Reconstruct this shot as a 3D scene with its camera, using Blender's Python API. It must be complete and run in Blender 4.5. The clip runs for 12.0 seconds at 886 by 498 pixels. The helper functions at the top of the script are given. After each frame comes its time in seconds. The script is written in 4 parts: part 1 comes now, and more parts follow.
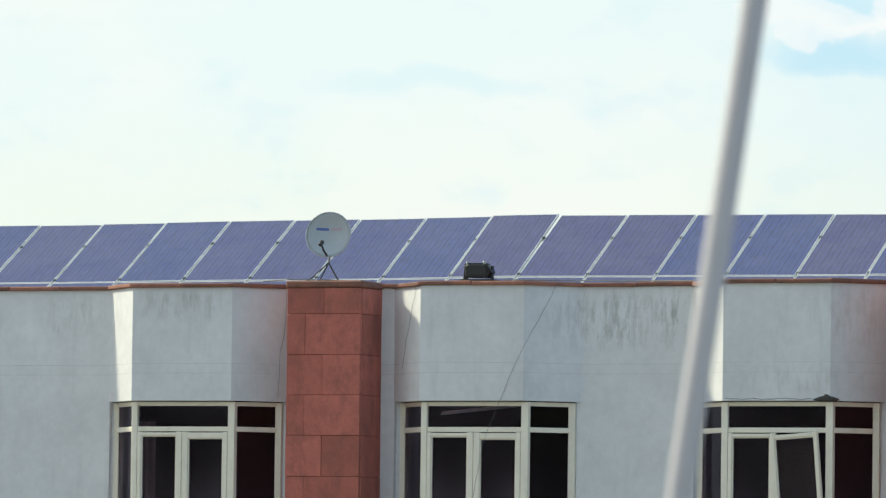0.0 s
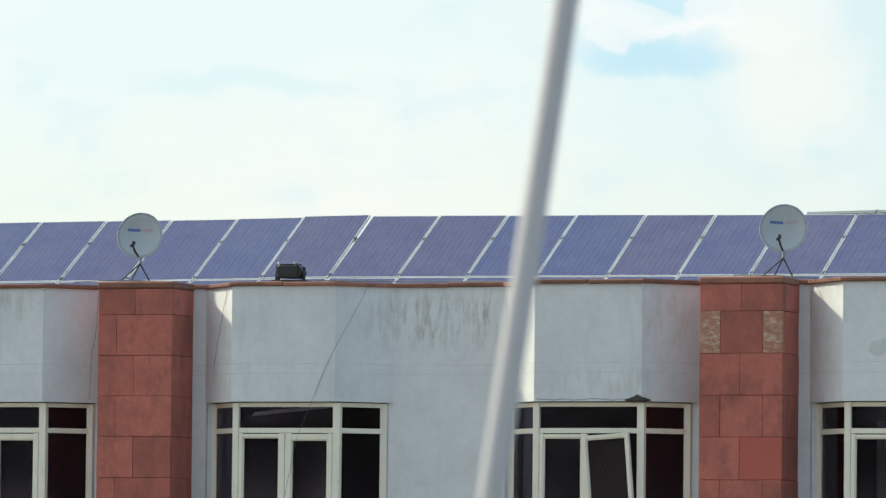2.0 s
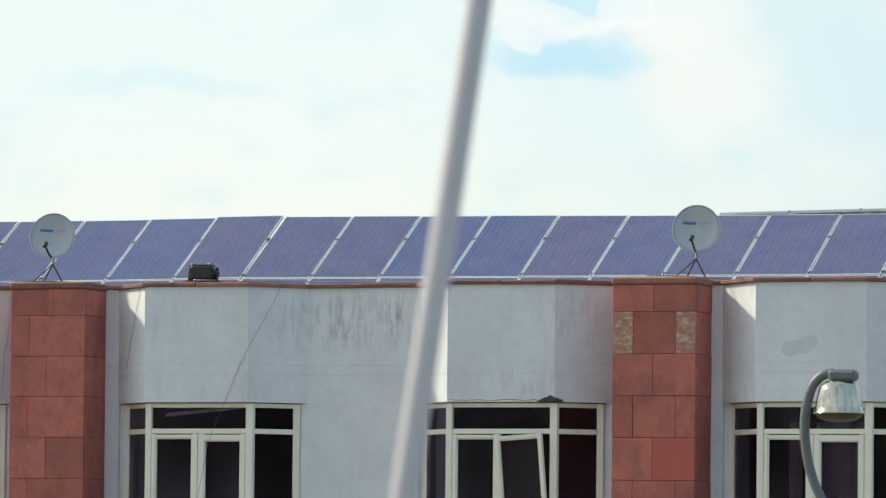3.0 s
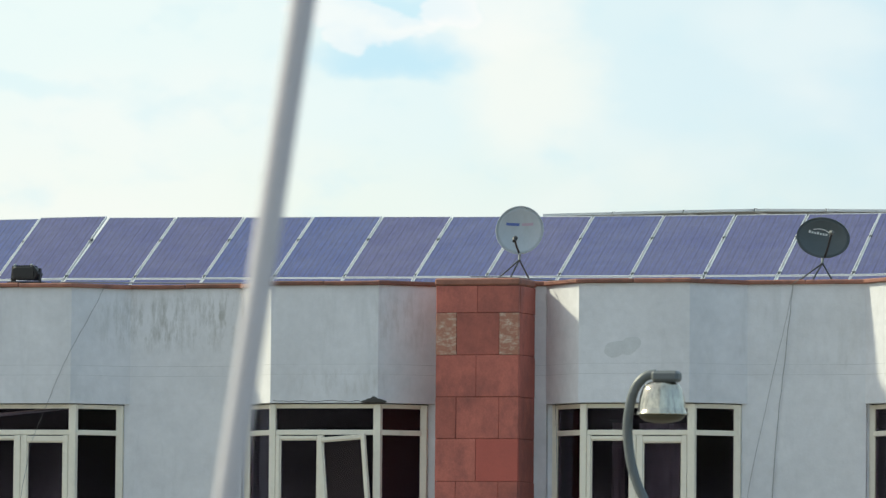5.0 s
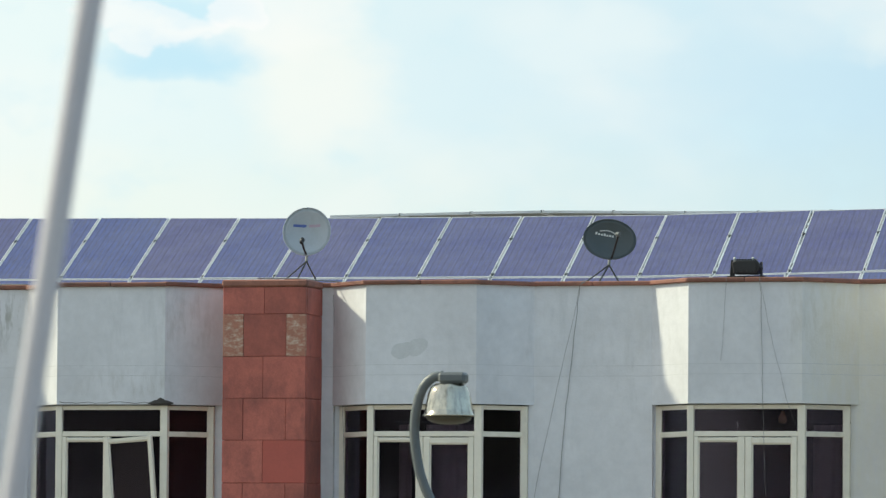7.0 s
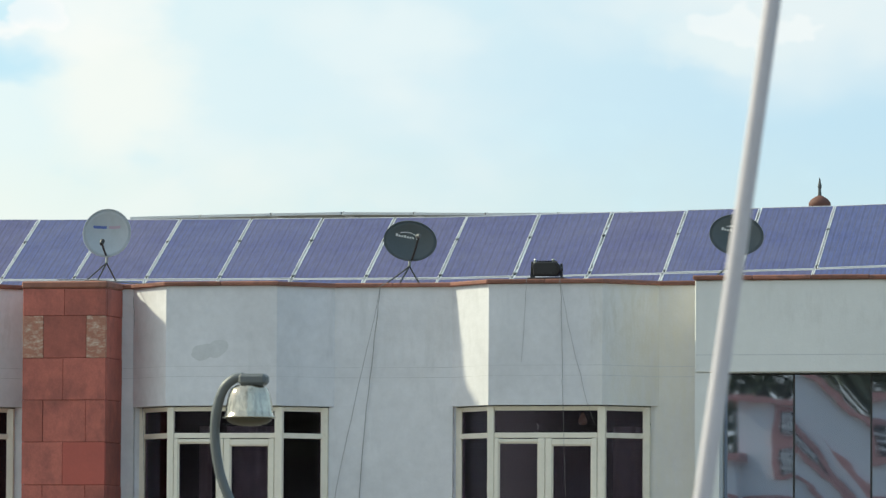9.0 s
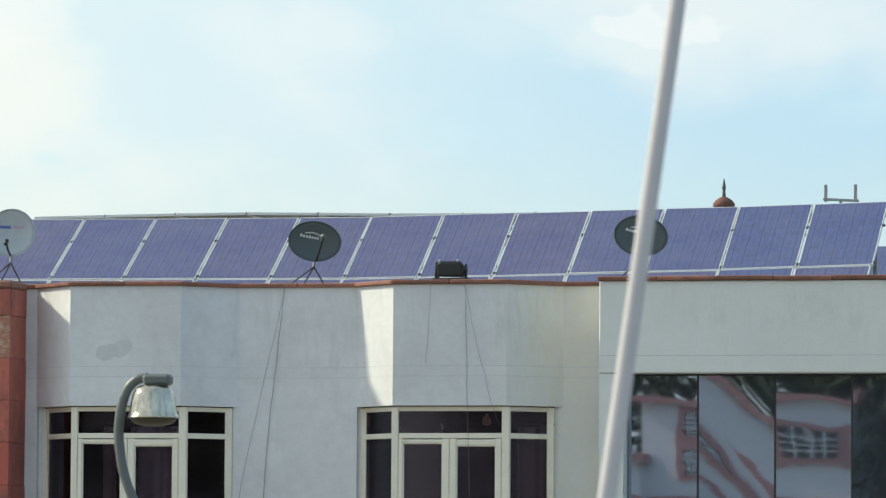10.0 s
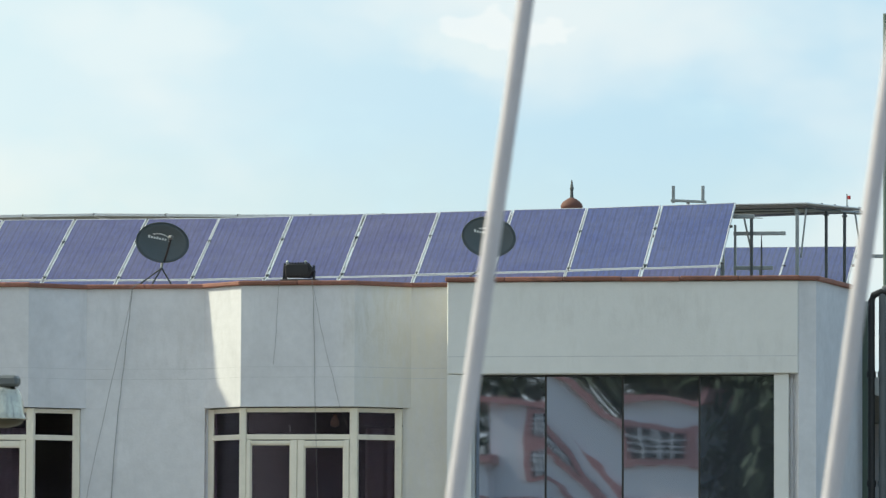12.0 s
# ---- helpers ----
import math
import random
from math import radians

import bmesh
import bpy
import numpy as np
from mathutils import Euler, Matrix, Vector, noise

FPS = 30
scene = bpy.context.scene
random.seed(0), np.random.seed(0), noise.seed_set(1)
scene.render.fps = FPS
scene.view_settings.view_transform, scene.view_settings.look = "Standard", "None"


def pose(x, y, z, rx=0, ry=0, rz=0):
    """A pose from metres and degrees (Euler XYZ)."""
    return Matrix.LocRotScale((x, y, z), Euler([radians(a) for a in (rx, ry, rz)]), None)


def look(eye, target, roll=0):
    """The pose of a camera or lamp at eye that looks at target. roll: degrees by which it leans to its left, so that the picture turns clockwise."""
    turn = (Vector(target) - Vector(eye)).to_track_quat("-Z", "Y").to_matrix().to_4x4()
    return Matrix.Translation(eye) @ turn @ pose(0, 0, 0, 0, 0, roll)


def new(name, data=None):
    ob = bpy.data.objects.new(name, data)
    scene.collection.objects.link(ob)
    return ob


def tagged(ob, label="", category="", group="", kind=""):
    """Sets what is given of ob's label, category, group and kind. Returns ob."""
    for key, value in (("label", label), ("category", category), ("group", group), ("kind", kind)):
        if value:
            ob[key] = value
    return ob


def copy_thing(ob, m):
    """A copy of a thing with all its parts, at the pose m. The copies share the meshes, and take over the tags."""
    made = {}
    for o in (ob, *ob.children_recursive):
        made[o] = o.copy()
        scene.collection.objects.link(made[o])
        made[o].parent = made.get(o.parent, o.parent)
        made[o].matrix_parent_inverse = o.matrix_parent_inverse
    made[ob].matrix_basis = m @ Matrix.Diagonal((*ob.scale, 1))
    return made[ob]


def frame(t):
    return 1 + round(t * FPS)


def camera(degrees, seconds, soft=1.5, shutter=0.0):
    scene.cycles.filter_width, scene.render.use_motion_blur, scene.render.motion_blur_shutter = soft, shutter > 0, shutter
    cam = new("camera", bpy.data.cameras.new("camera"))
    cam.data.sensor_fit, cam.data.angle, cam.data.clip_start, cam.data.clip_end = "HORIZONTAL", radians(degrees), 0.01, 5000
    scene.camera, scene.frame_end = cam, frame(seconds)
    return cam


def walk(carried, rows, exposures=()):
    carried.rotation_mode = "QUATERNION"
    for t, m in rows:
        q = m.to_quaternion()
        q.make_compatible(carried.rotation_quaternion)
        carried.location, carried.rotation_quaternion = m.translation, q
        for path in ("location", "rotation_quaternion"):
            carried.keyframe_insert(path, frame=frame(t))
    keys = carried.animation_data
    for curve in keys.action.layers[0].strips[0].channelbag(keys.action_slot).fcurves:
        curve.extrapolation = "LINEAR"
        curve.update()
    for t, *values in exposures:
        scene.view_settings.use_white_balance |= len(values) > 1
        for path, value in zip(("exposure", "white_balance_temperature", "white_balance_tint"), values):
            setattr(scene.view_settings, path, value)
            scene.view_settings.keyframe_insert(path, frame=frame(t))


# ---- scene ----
# The camera turns on a tripod: a long lens, one standing point, a slow pan to the right.
cam = camera(8.7, 12.0, soft=1.3)
EYE = (0.0, 0.0, 1.7)
ROWS = [
    (0.0, 21.363, 3.313, -0.718),
    (0.5, 20.976, 3.323, -0.664),
    (1.0, 20.550, 3.329, -0.629),
    (1.5, 20.056, 3.334, -0.634),
    (2.0, 19.514, 3.342, -0.594),
    (2.5, 19.062, 3.351, -0.596),
    (3.0, 18.659, 3.357, -0.556),
    (5.0, 16.923, 3.383, -0.496),
    (5.5, 16.462, 3.392, -0.435),
    (6.0, 15.907, 3.398, -0.409),
    (6.5, 15.343, 3.405, -0.398),
    (7.0, 14.830, 3.414, -0.404),
    (9.0, 12.869, 3.442, -0.312),
    (9.5, 12.422, 3.446, -0.348),
    (10.0, 11.926, 3.452, -0.344),
    (10.5, 11.433, 3.457, -0.314),
    (11.0, 10.942, 3.463, -0.266),
    (11.5, 10.642, 3.469, -0.282),
    (12.0, 10.433, 3.471, -0.253),
]
walk(cam, [(t, pose(*EYE, 90 + pitch, roll, yaw)) for t, yaw, pitch, roll in ROWS])
cam.data.dof.use_dof = True
cam.data.dof.focus_distance = 84.0
cam.data.dof.aperture_fstop = 3.8

# ---- light: hazy bright sky, sun behind the building's left end ----
SUN_EL, SUN_BACK = 36.0, 5.8          # degrees up; degrees behind the facade's plane
sun_to = Vector((-math.cos(radians(SUN_BACK)) * math.cos(radians(SUN_EL)),
                 math.sin(radians(SUN_BACK)) * math.cos(radians(SUN_EL)), math.sin(radians(SUN_EL))))
sun_data = bpy.data.lights.new("sun", "SUN")
sun_data.energy, sun_data.angle, sun_data.color = 4.2, radians(3.4), (1.0, 0.965, 0.70)
sun = new("sun", sun_data)
sun.matrix_world = look(sun_to * 200, (0, 0, 0))

world = bpy.data.worlds.new("world")
scene.world = world
world.use_nodes = True


def nd(tree, kind, **values):
    n = tree.nodes.new(kind)
    for key, v in values.items():
        if key == "op":
            n.operation = v
        elif key == "blend":
            n.blend_type = v
        else:
            k = key.replace("_", " ").title() if not key.startswith("i") or not key[1:].isdigit() else int(key[1:])
            n.inputs[k].default_value = v
    return n


def sky():
    """Nishita blue overhead, pale haze towards the horizon, and soft clouds at their own bearings."""
    tr = world.node_tree
    tr.nodes.clear()
    ln = tr.links.new
    out = tr.nodes.new("ShaderNodeOutputWorld")
    blue = tr.nodes.new("ShaderNodeTexSky")
    blue.sky_type, blue.sun_disc = "NISHITA", False
    blue.sun_elevation = radians(SUN_EL)
    blue.sun_rotation = math.atan2(sun_to.x, sun_to.y)
    blue.dust_density, blue.air_density = 1.0, 1.2
    bg_blue = nd(tr, "ShaderNodeBackground", strength=0.14)
    ln(blue.outputs[0], bg_blue.inputs[0])
    co = tr.nodes.new("ShaderNodeTexCoord")
    mp = tr.nodes.new("ShaderNodeMapping")
    mp.inputs["Scale"].default_value = (1.0, 1.0, 1.7)
    ln(co.outputs["Generated"], mp.inputs[0])
    n1 = nd(tr, "ShaderNodeTexNoise", scale=16.0, detail=4.0, roughness=0.5)
    n2 = nd(tr, "ShaderNodeTexNoise", scale=60.0, detail=4.0, roughness=0.55)
    ln(mp.outputs[0], n1.inputs["Vector"])
    ln(mp.outputs[0], n2.inputs["Vector"])
    n3 = nd(tr, "ShaderNodeTexNoise", scale=170.0, detail=5.0, roughness=0.55)
    ln(mp.outputs[0], n3.inputs["Vector"])
    # ragged edges: shift every bearing by a little noise
    wob = tr.nodes.new("ShaderNodeVectorMath")
    wob.operation = "MULTIPLY_ADD"
    ln(n2.outputs["Color"], wob.inputs[0])
    wob.inputs[1].default_value = (0.016, 0.0, 0.014)
    shift = tr.nodes.new("ShaderNodeVectorMath")
    shift.operation = "ADD"
    shift.inputs[1].default_value = (-0.008, 0.0, -0.007)
    ln(co.outputs["Generated"], shift.inputs[0])
    ln(shift.outputs[0], wob.inputs[2])
    sep = tr.nodes.new("ShaderNodeSeparateXYZ")
    ln(wob.outputs[0], sep.inputs[0])
    az = nd(tr, "ShaderNodeMath", op="ARCTAN2")
    ln(sep.outputs[0], az.inputs[0])
    ln(sep.outputs[1], az.inputs[1])

    def ramp(src, a, b, lo, hi):
        r = nd(tr, "ShaderNodeMapRange", i1=a, i2=b, i3=lo, i4=hi)
        r.interpolation_type = "SMOOTHSTEP"
        ln(src, r.inputs[0])
        return r.outputs[0]

    def spot(a0, e0, sa, se):
        """A soft oval about one bearing and height, 1 in its middle."""
        d = []
        for src, mid, wid in ((az.outputs[0], a0, sa), (sep.outputs[2], e0, se)):
            m1 = nd(tr, "ShaderNodeMath", op="SUBTRACT", i1=mid)
            ln(src, m1.inputs[0])
            m2 = nd(tr, "ShaderNodeMath", op="DIVIDE", i1=wid)
            ln(m1.outputs[0], m2.inputs[0])
            m3 = nd(tr, "ShaderNodeMath", op="MULTIPLY")
            ln(m2.outputs[0], m3.inputs[0])
            ln(m2.outputs[0], m3.inputs[1])
            d.append(m3.outputs[0])
        s = nd(tr, "ShaderNodeMath", op="ADD")
        ln(d[0], s.inputs[0])
        ln(d[1], s.inputs[1])
        return ramp(s.outputs[0], 0.0, 1.6, 1.0, 0.0)

    def lump(a0, e0, sa, se):
        """A heaped cloud: an oval with a broken, fairly crisp edge."""
        m = nd(tr, "ShaderNodeMath", op="MULTIPLY_ADD", i1=1.3)
        ln(n3.outputs[0], m.inputs[0])
        ln(spot(a0, e0, sa, se), m.inputs[2])
        return ramp(m.outputs[0], 1.02, 1.28, 0.0, 1.0)

    def blend(a, b, fac):
        m = tr.nodes.new("ShaderNodeMix")
        m.data_type = "RGBA"
        for v, k in ((a, "A"), (b, "B"), (fac, "Factor")):
            if isinstance(v, tuple):
                m.inputs[k].default_value = (*v, 1)
            else:
                ln(v, m.inputs[k])
        return m.outputs["Result"]

    def scaled(src, k):
        m = nd(tr, "ShaderNodeMath", op="MULTIPLY", i1=k)
        ln(src, m.inputs[0])
        return m.outputs[0]

    base = blend((0.85, 0.97, 0.95), (0.53, 0.765, 0.90), ramp(az.outputs[0], -0.36, -0.12, 0.0, 1.0))
    low = blend((0.90, 0.97, 0.87), (0.62, 0.81, 0.85), ramp(az.outputs[0], -0.36, -0.14, 0.0, 1.0))
    base = blend(base, low, ramp(sep.outputs[2], 0.062, 0.086, 0.85, 0.0))
    base = blend(base, (0.95, 0.975, 0.93), scaled(ramp(n1.outputs[0], 0.42, 0.72, 0.0, 1.0), 0.62))
    base = blend(base, (0.66, 0.88, 0.94), scaled(ramp(n2.outputs[0], 0.50, 0.78, 0.0, 1.0), 0.45))
    base = blend(base, (0.56, 0.83, 0.95), scaled(spot(-0.304, 0.0925, 0.015, 0.0042), 0.9))
    base = blend(base, (0.62, 0.86, 0.95), scaled(spot(-0.299, 0.1005, 0.010, 0.0028), 0.6))
    base = blend(base, (0.98, 0.985, 0.90), scaled(spot(-0.282, 0.089, 0.013, 0.015), 0.65))
    base = blend(base, (0.97, 0.99, 0.95), scaled(spot(-0.290, 0.100, 0.016, 0.008), 0.55))
    base = blend(base, (0.82, 0.92, 0.92), scaled(spot(-0.178, 0.0945, 0.010, 0.004), 0.7))
    base = blend(base, (0.82, 0.93, 0.94), scaled(spot(-0.235, 0.097, 0.016, 0.006), 0.6))
    base = blend(base, (0.70, 0.91, 0.95), scaled(spot(-0.375, 0.086, 0.022, 0.003), 0.5))
    base = blend(base, (0.60, 0.86, 0.96), scaled(spot(-0.304, 0.1015, 0.012, 0.0030), 0.8))
    base = blend(base, (1.0, 1.0, 0.98), scaled(lump(-0.310, 0.0980, 0.013, 0.0042), 0.5))
    base = blend(base, (1.0, 1.0, 0.98), scaled(lump(-0.2955, 0.1010, 0.006, 0.0040), 0.55))
    base = blend(base, (0.92, 0.97, 0.96), scaled(lump(-0.171, 0.0985, 0.012, 0.0035), 0.6))
    base = blend(base, (0.38, 0.60, 0.80), ramp(sep.outputs[0], 0.15, 0.9, 0.0, 0.75))
    bg_cloud = nd(tr, "ShaderNodeBackground", strength=1.0)
    ln(base, bg_cloud.inputs[0])
    mix = tr.nodes.new("ShaderNodeMixShader")
    ln(ramp(sep.outputs[2], 0.12, 0.5, 1.0, 0.6), mix.inputs[0])
    ln(bg_blue.outputs[0], mix.inputs[1])
    ln(bg_cloud.outputs[0], mix.inputs[2])
    ln(mix.outputs[0], out.inputs[0])


sky()


# ---- materials ----
def material(name, color, rough=0.7, metal=0.0, var=0.12, scale=3.0, fine=60.0, bump=0.15, bump_scale=90.0,
             stain=None, stain_scale=(1.2, 1.2, 0.25), stain_amount=0.35, per_object=0.0, spec=0.5, dist=0.01, streak_edge=0.55, patches=()):
    m = bpy.data.materials.new(name)
    m.use_nodes = True
    tr = m.node_tree
    ln = tr.links.new
    b = tr.nodes["Principled BSDF"]
    b.inputs["Roughness"].default_value = rough
    b.inputs["Metallic"].default_value = metal
    b.inputs["Specular IOR Level"].default_value = spec
    geo = tr.nodes.new("ShaderNodeNewGeometry")
    big = nd(tr, "ShaderNodeTexNoise", scale=scale, detail=6.0, roughness=0.6)
    small = nd(tr, "ShaderNodeTexNoise", scale=fine, detail=4.0, roughness=0.6)
    ln(geo.outputs["Position"], big.inputs["Vector"])
    ln(geo.outputs["Position"], small.inputs["Vector"])
    mx = nd(tr, "ShaderNodeMath", op="MULTIPLY_ADD", i1=0.5)
    ln(small.outputs[0], mx.inputs[0])
    ln(big.outputs[0], mx.inputs[2])
    val = nd(tr, "ShaderNodeMapRange", i1=0.4, i2=1.1, i3=1.0 - var, i4=1.0 + var)
    ln(mx.outputs[0], val.inputs[0])
    last = val.outputs[0]
    if per_object:
        info = tr.nodes.new("ShaderNodeObjectInfo")
        pr = nd(tr, "ShaderNodeMapRange", i3=1.0 - per_object, i4=1.0 + per_object)
        ln(info.outputs["Random"], pr.inputs[0])
        mu = nd(tr, "ShaderNodeMath", op="MULTIPLY")
        ln(last, mu.inputs[0])
        ln(pr.outputs[0], mu.inputs[1])
        last = mu.outputs[0]
    col = tr.nodes.new("ShaderNodeMix")
    col.data_type, col.blend_type = "RGBA", "MULTIPLY"
    col.inputs["Factor"].default_value = 1.0
    col.inputs["A"].default_value = (*color, 1)
    ln(last, col.inputs["B"])
    end = col.outputs["Result"]
    if stain:
        mp = tr.nodes.new("ShaderNodeMapping")
        mp.inputs["Scale"].default_value = stain_scale
        ln(geo.outputs["Position"], mp.inputs[0])
        sn = nd(tr, "ShaderNodeTexNoise", scale=2.2, detail=9.0, roughness=0.68)
        ln(mp.outputs[0], sn.inputs["Vector"])
        sr = nd(tr, "ShaderNodeMapRange", i1=streak_edge, i2=streak_edge + 0.2, i3=0.0, i4=stain_amount)
        ln(sn.outputs[0], sr.inputs[0])
        sm = tr.nodes.new("ShaderNodeMix")
        sm.data_type = "RGBA"
        ln(sr.outputs[0], sm.inputs["Factor"])
        ln(end, sm.inputs["A"])
        sm.inputs["B"].default_value = (*stain, 1)
        end = sm.outputs["Result"]
    for px, pz, sx, sz, amount, tone, *soft in patches:
        sp = tr.nodes.new("ShaderNodeSeparateXYZ")
        ln(geo.outputs["Position"], sp.inputs[0])
        acc = None
        for k, mid, wid in ((0, px, sx), (2, pz, sz)):
            m1 = nd(tr, "ShaderNodeMath", op="SUBTRACT", i1=mid)
            ln(sp.outputs[k], m1.inputs[0])
            m2 = nd(tr, "ShaderNodeMath", op="DIVIDE", i1=wid)
            ln(m1.outputs[0], m2.inputs[0])
            m3 = nd(tr, "ShaderNodeMath", op="ABSOLUTE")
            ln(m2.outputs[0], m3.inputs[0])
            m4 = nd(tr, "ShaderNodeMapRange", i1=0.5, i2=1.1, i3=1.0, i4=0.0)
            ln(m3.outputs[0], m4.inputs[0])
            if acc is None:
                acc = m4.outputs[0]
            else:
                mm = nd(tr, "ShaderNodeMath", op="MULTIPLY")
                ln(acc, mm.inputs[0])
                ln(m4.outputs[0], mm.inputs[1])
                acc = mm.outputs[0]
        mp2 = tr.nodes.new("ShaderNodeMapping")
        mp2.inputs["Scale"].default_value = (9.0, 9.0, 2.4)
        ln(geo.outputs["Position"], mp2.inputs[0])
        sn2 = nd(tr, "ShaderNodeTexNoise", scale=1.0, detail=8.0, roughness=0.7)
        ln(mp2.outputs[0], sn2.inputs["Vector"])
        sr2 = nd(tr, "ShaderNodeMapRange", i1=0.10 if soft else 0.46, i2=0.68, i3=0.0, i4=amount)
        ln(sn2.outputs[0], sr2.inputs[0])
        mm = nd(tr, "ShaderNodeMath", op="MULTIPLY")
        ln(acc, mm.inputs[0])
        ln(sr2.outputs[0], mm.inputs[1])
        pm = tr.nodes.new("ShaderNodeMix")
        pm.data_type = "RGBA"
        ln(mm.outputs[0], pm.inputs["Factor"])
        ln(end, pm.inputs["A"])
        pm.inputs["B"].default_value = (*tone, 1)
        end = pm.outputs["Result"]
    ln(end, b.inputs["Base Color"])
    rr = nd(tr, "ShaderNodeMapRange", i1=0.3, i2=0.8, i3=max(rough - 0.08, 0.02), i4=min(rough + 0.08, 1.0))
    ln(big.outputs[0], rr.inputs[0])
    ln(rr.outputs[0], b.inputs["Roughness"])
    if bump:
        bn = nd(tr, "ShaderNodeTexNoise", scale=bump_scale, detail=4.0)
        ln(geo.outputs["Position"], bn.inputs["Vector"])
        bp = nd(tr, "ShaderNodeBump", strength=bump, distance=dist)
        ln(bn.outputs[0], bp.inputs["Height"])
        ln(bp.outputs[0], b.inputs["Normal"])
    return m


DIRT, DAMP = (0.30, 0.30, 0.28), (0.40, 0.38, 0.36)
M_WALL = material("white_lime_paint", (0.712, 0.713, 0.750), 0.85, var=0.14, scale=1.3, fine=9, bump=0.25, bump_scale=35,
                  stain=(0.40, 0.42, 0.43), stain_scale=(1.6, 1.6, 0.28), stain_amount=0.28, streak_edge=0.56,
                  patches=((-25.75, 5.25, 1.1, 0.42, 0.75, DIRT), (-25.0, 5.45, 0.4, 0.3, 0.6, DIRT), (-32.0, 5.45, 0.75, 0.22, 0.55, DIRT),
                           (-33.9, 5.35, 0.5, 0.3, 0.4, DIRT), (-23.3, 4.42, 0.75, 0.20, 0.5, DAMP), (-22.6, 5.3, 0.35, 0.45, 0.45, DAMP),
                           (-16.8, 5.0, 0.9, 0.5, 0.16, DAMP), (-13.75, 4.2, 0.85, 4.0, 0.70, (0.73, 0.70, 0.60), "soft"), (-14.3, 5.2, 0.5, 0.5, 0.3, DAMP), (-13.75, 5.1, 0.5, 0.9, 0.35, (0.74, 0.68, 0.55), "soft")))
M_FASCIA = material("cream_wall_paint", (0.755, 0.76, 0.755), 0.85, var=0.06, scale=0.9, fine=9, bump=0.25, bump_scale=35,
                    stain=(0.42, 0.43, 0.38), stain_scale=(1.2, 1.2, 0.3), stain_amount=0.22, streak_edge=0.58, patches=((-11.0, 5.35, 1.8, 0.3, 0.16, DAMP), (-9.2, 4.8, 0.5, 0.3, 0.15, DAMP)))
M_COPING = material("terracotta_coping", (0.29, 0.125, 0.09), 0.8, var=0.35, scale=5, fine=50, bump=0.4, bump_scale=60,
                    stain=(0.11, 0.07, 0.06), stain_scale=(1.4, 1.4, 3), stain_amount=0.8, per_object=0.26, streak_edge=0.5)
M_STONE = material("red_sandstone", (0.45, 0.136, 0.105), 0.85, var=0.30, scale=4, fine=40, bump=0.5, bump_scale=45,
                   stain=(0.20, 0.075, 0.065), stain_scale=(1.6, 1.6, 0.9), stain_amount=0.6, per_object=0.16, streak_edge=0.48)
M_STONE_RED = material("fresh_red_sandstone", (0.50, 0.122, 0.095), 0.85, var=0.12, scale=4, fine=40, bump=0.4, bump_scale=45, per_object=0.06)
M_STONE_WORN = material("flaked_sandstone", (0.42, 0.19, 0.135), 0.9, var=0.2, scale=8, fine=50, bump=0.8, bump_scale=30,
                        stain=(0.62, 0.50, 0.40), stain_scale=(5, 5, 9), stain_amount=0.9, streak_edge=0.48)
M_MORTAR = material("dark_mortar", (0.36, 0.13, 0.105), 0.95, var=0.2)
M_FRAME = material("cream_window_paint", (0.86, 0.80, 0.69), 0.5, var=0.08, scale=3, fine=30, bump=0.1,
                   stain=(0.42, 0.39, 0.32), stain_scale=(3, 3, 1), stain_amount=0.35)
M_ALU = material("anodised_aluminium", (0.72, 0.73, 0.75), 0.45, metal=0.6, var=0.08, scale=4, fine=60, bump=0.05)
M_STEEL = material("galvanised_steel", (0.34, 0.37, 0.38), 0.5, metal=0.55, var=0.2, scale=6, fine=60, bump=0.1,
                   stain=(0.15, 0.14, 0.13), stain_scale=(4, 4, 2), stain_amount=0.4)
M_DARKSTEEL = material("dark_steel", (0.10, 0.11, 0.115), 0.55, metal=0.3, var=0.3, bump=0.1)
M_DISH_W = material("dish_light_grey", (0.43, 0.47, 0.51), 0.45, var=0.08, scale=5, fine=30, bump=0.05,
                    stain=(0.30, 0.31, 0.31), stain_scale=(3, 3, 1), stain_amount=0.3)
M_DISH_D = material("dish_dark_grey", (0.075, 0.095, 0.105), 0.6, var=0.12, scale=5, fine=30, bump=0.05)
M_BLACK = material("black_plastic", (0.016, 0.016, 0.018), 0.45, var=0.3, bump=0.1)
M_CABLE = material("grey_cable", (0.25, 0.25, 0.26), 0.6, var=0.2, bump=0)
M_BLUEPRINT = material("blue_print", (0.10, 0.15, 0.42), 0.5, var=0.1, bump=0)
M_PINKPRINT = material("pink_print", (0.48, 0.36, 0.45), 0.5, var=0.1, bump=0)
M_WHITEPRINT = material("white_print", (0.65, 0.68, 0.68), 0.5, var=0.1, bump=0)
M_POLE = material("white_pole_paint", (0.60, 0.57, 0.62), 0.4, var=0.06, scale=2, fine=20, bump=0.05,
                  stain=(0.45, 0.43, 0.45), stain_scale=(2, 2, 0.6), stain_amount=0.3)
# Its stain streaks are painted reflections: dark upright bands in the shade's metal.
M_CHROME = material("spun_aluminium", (0.60, 0.55, 0.45), 0.14, metal=1.0, var=0.2, scale=12, fine=40, bump=0.18, bump_scale=9, dist=0.02,
                    stain=(0.20, 0.18, 0.15), stain_scale=(9, 9, 0.5), stain_amount=0.7, streak_edge=0.50)
M_LAMPGREY = material("lamp_arm_grey", (0.125, 0.138, 0.145), 0.45, var=0.12, bump=0.1)
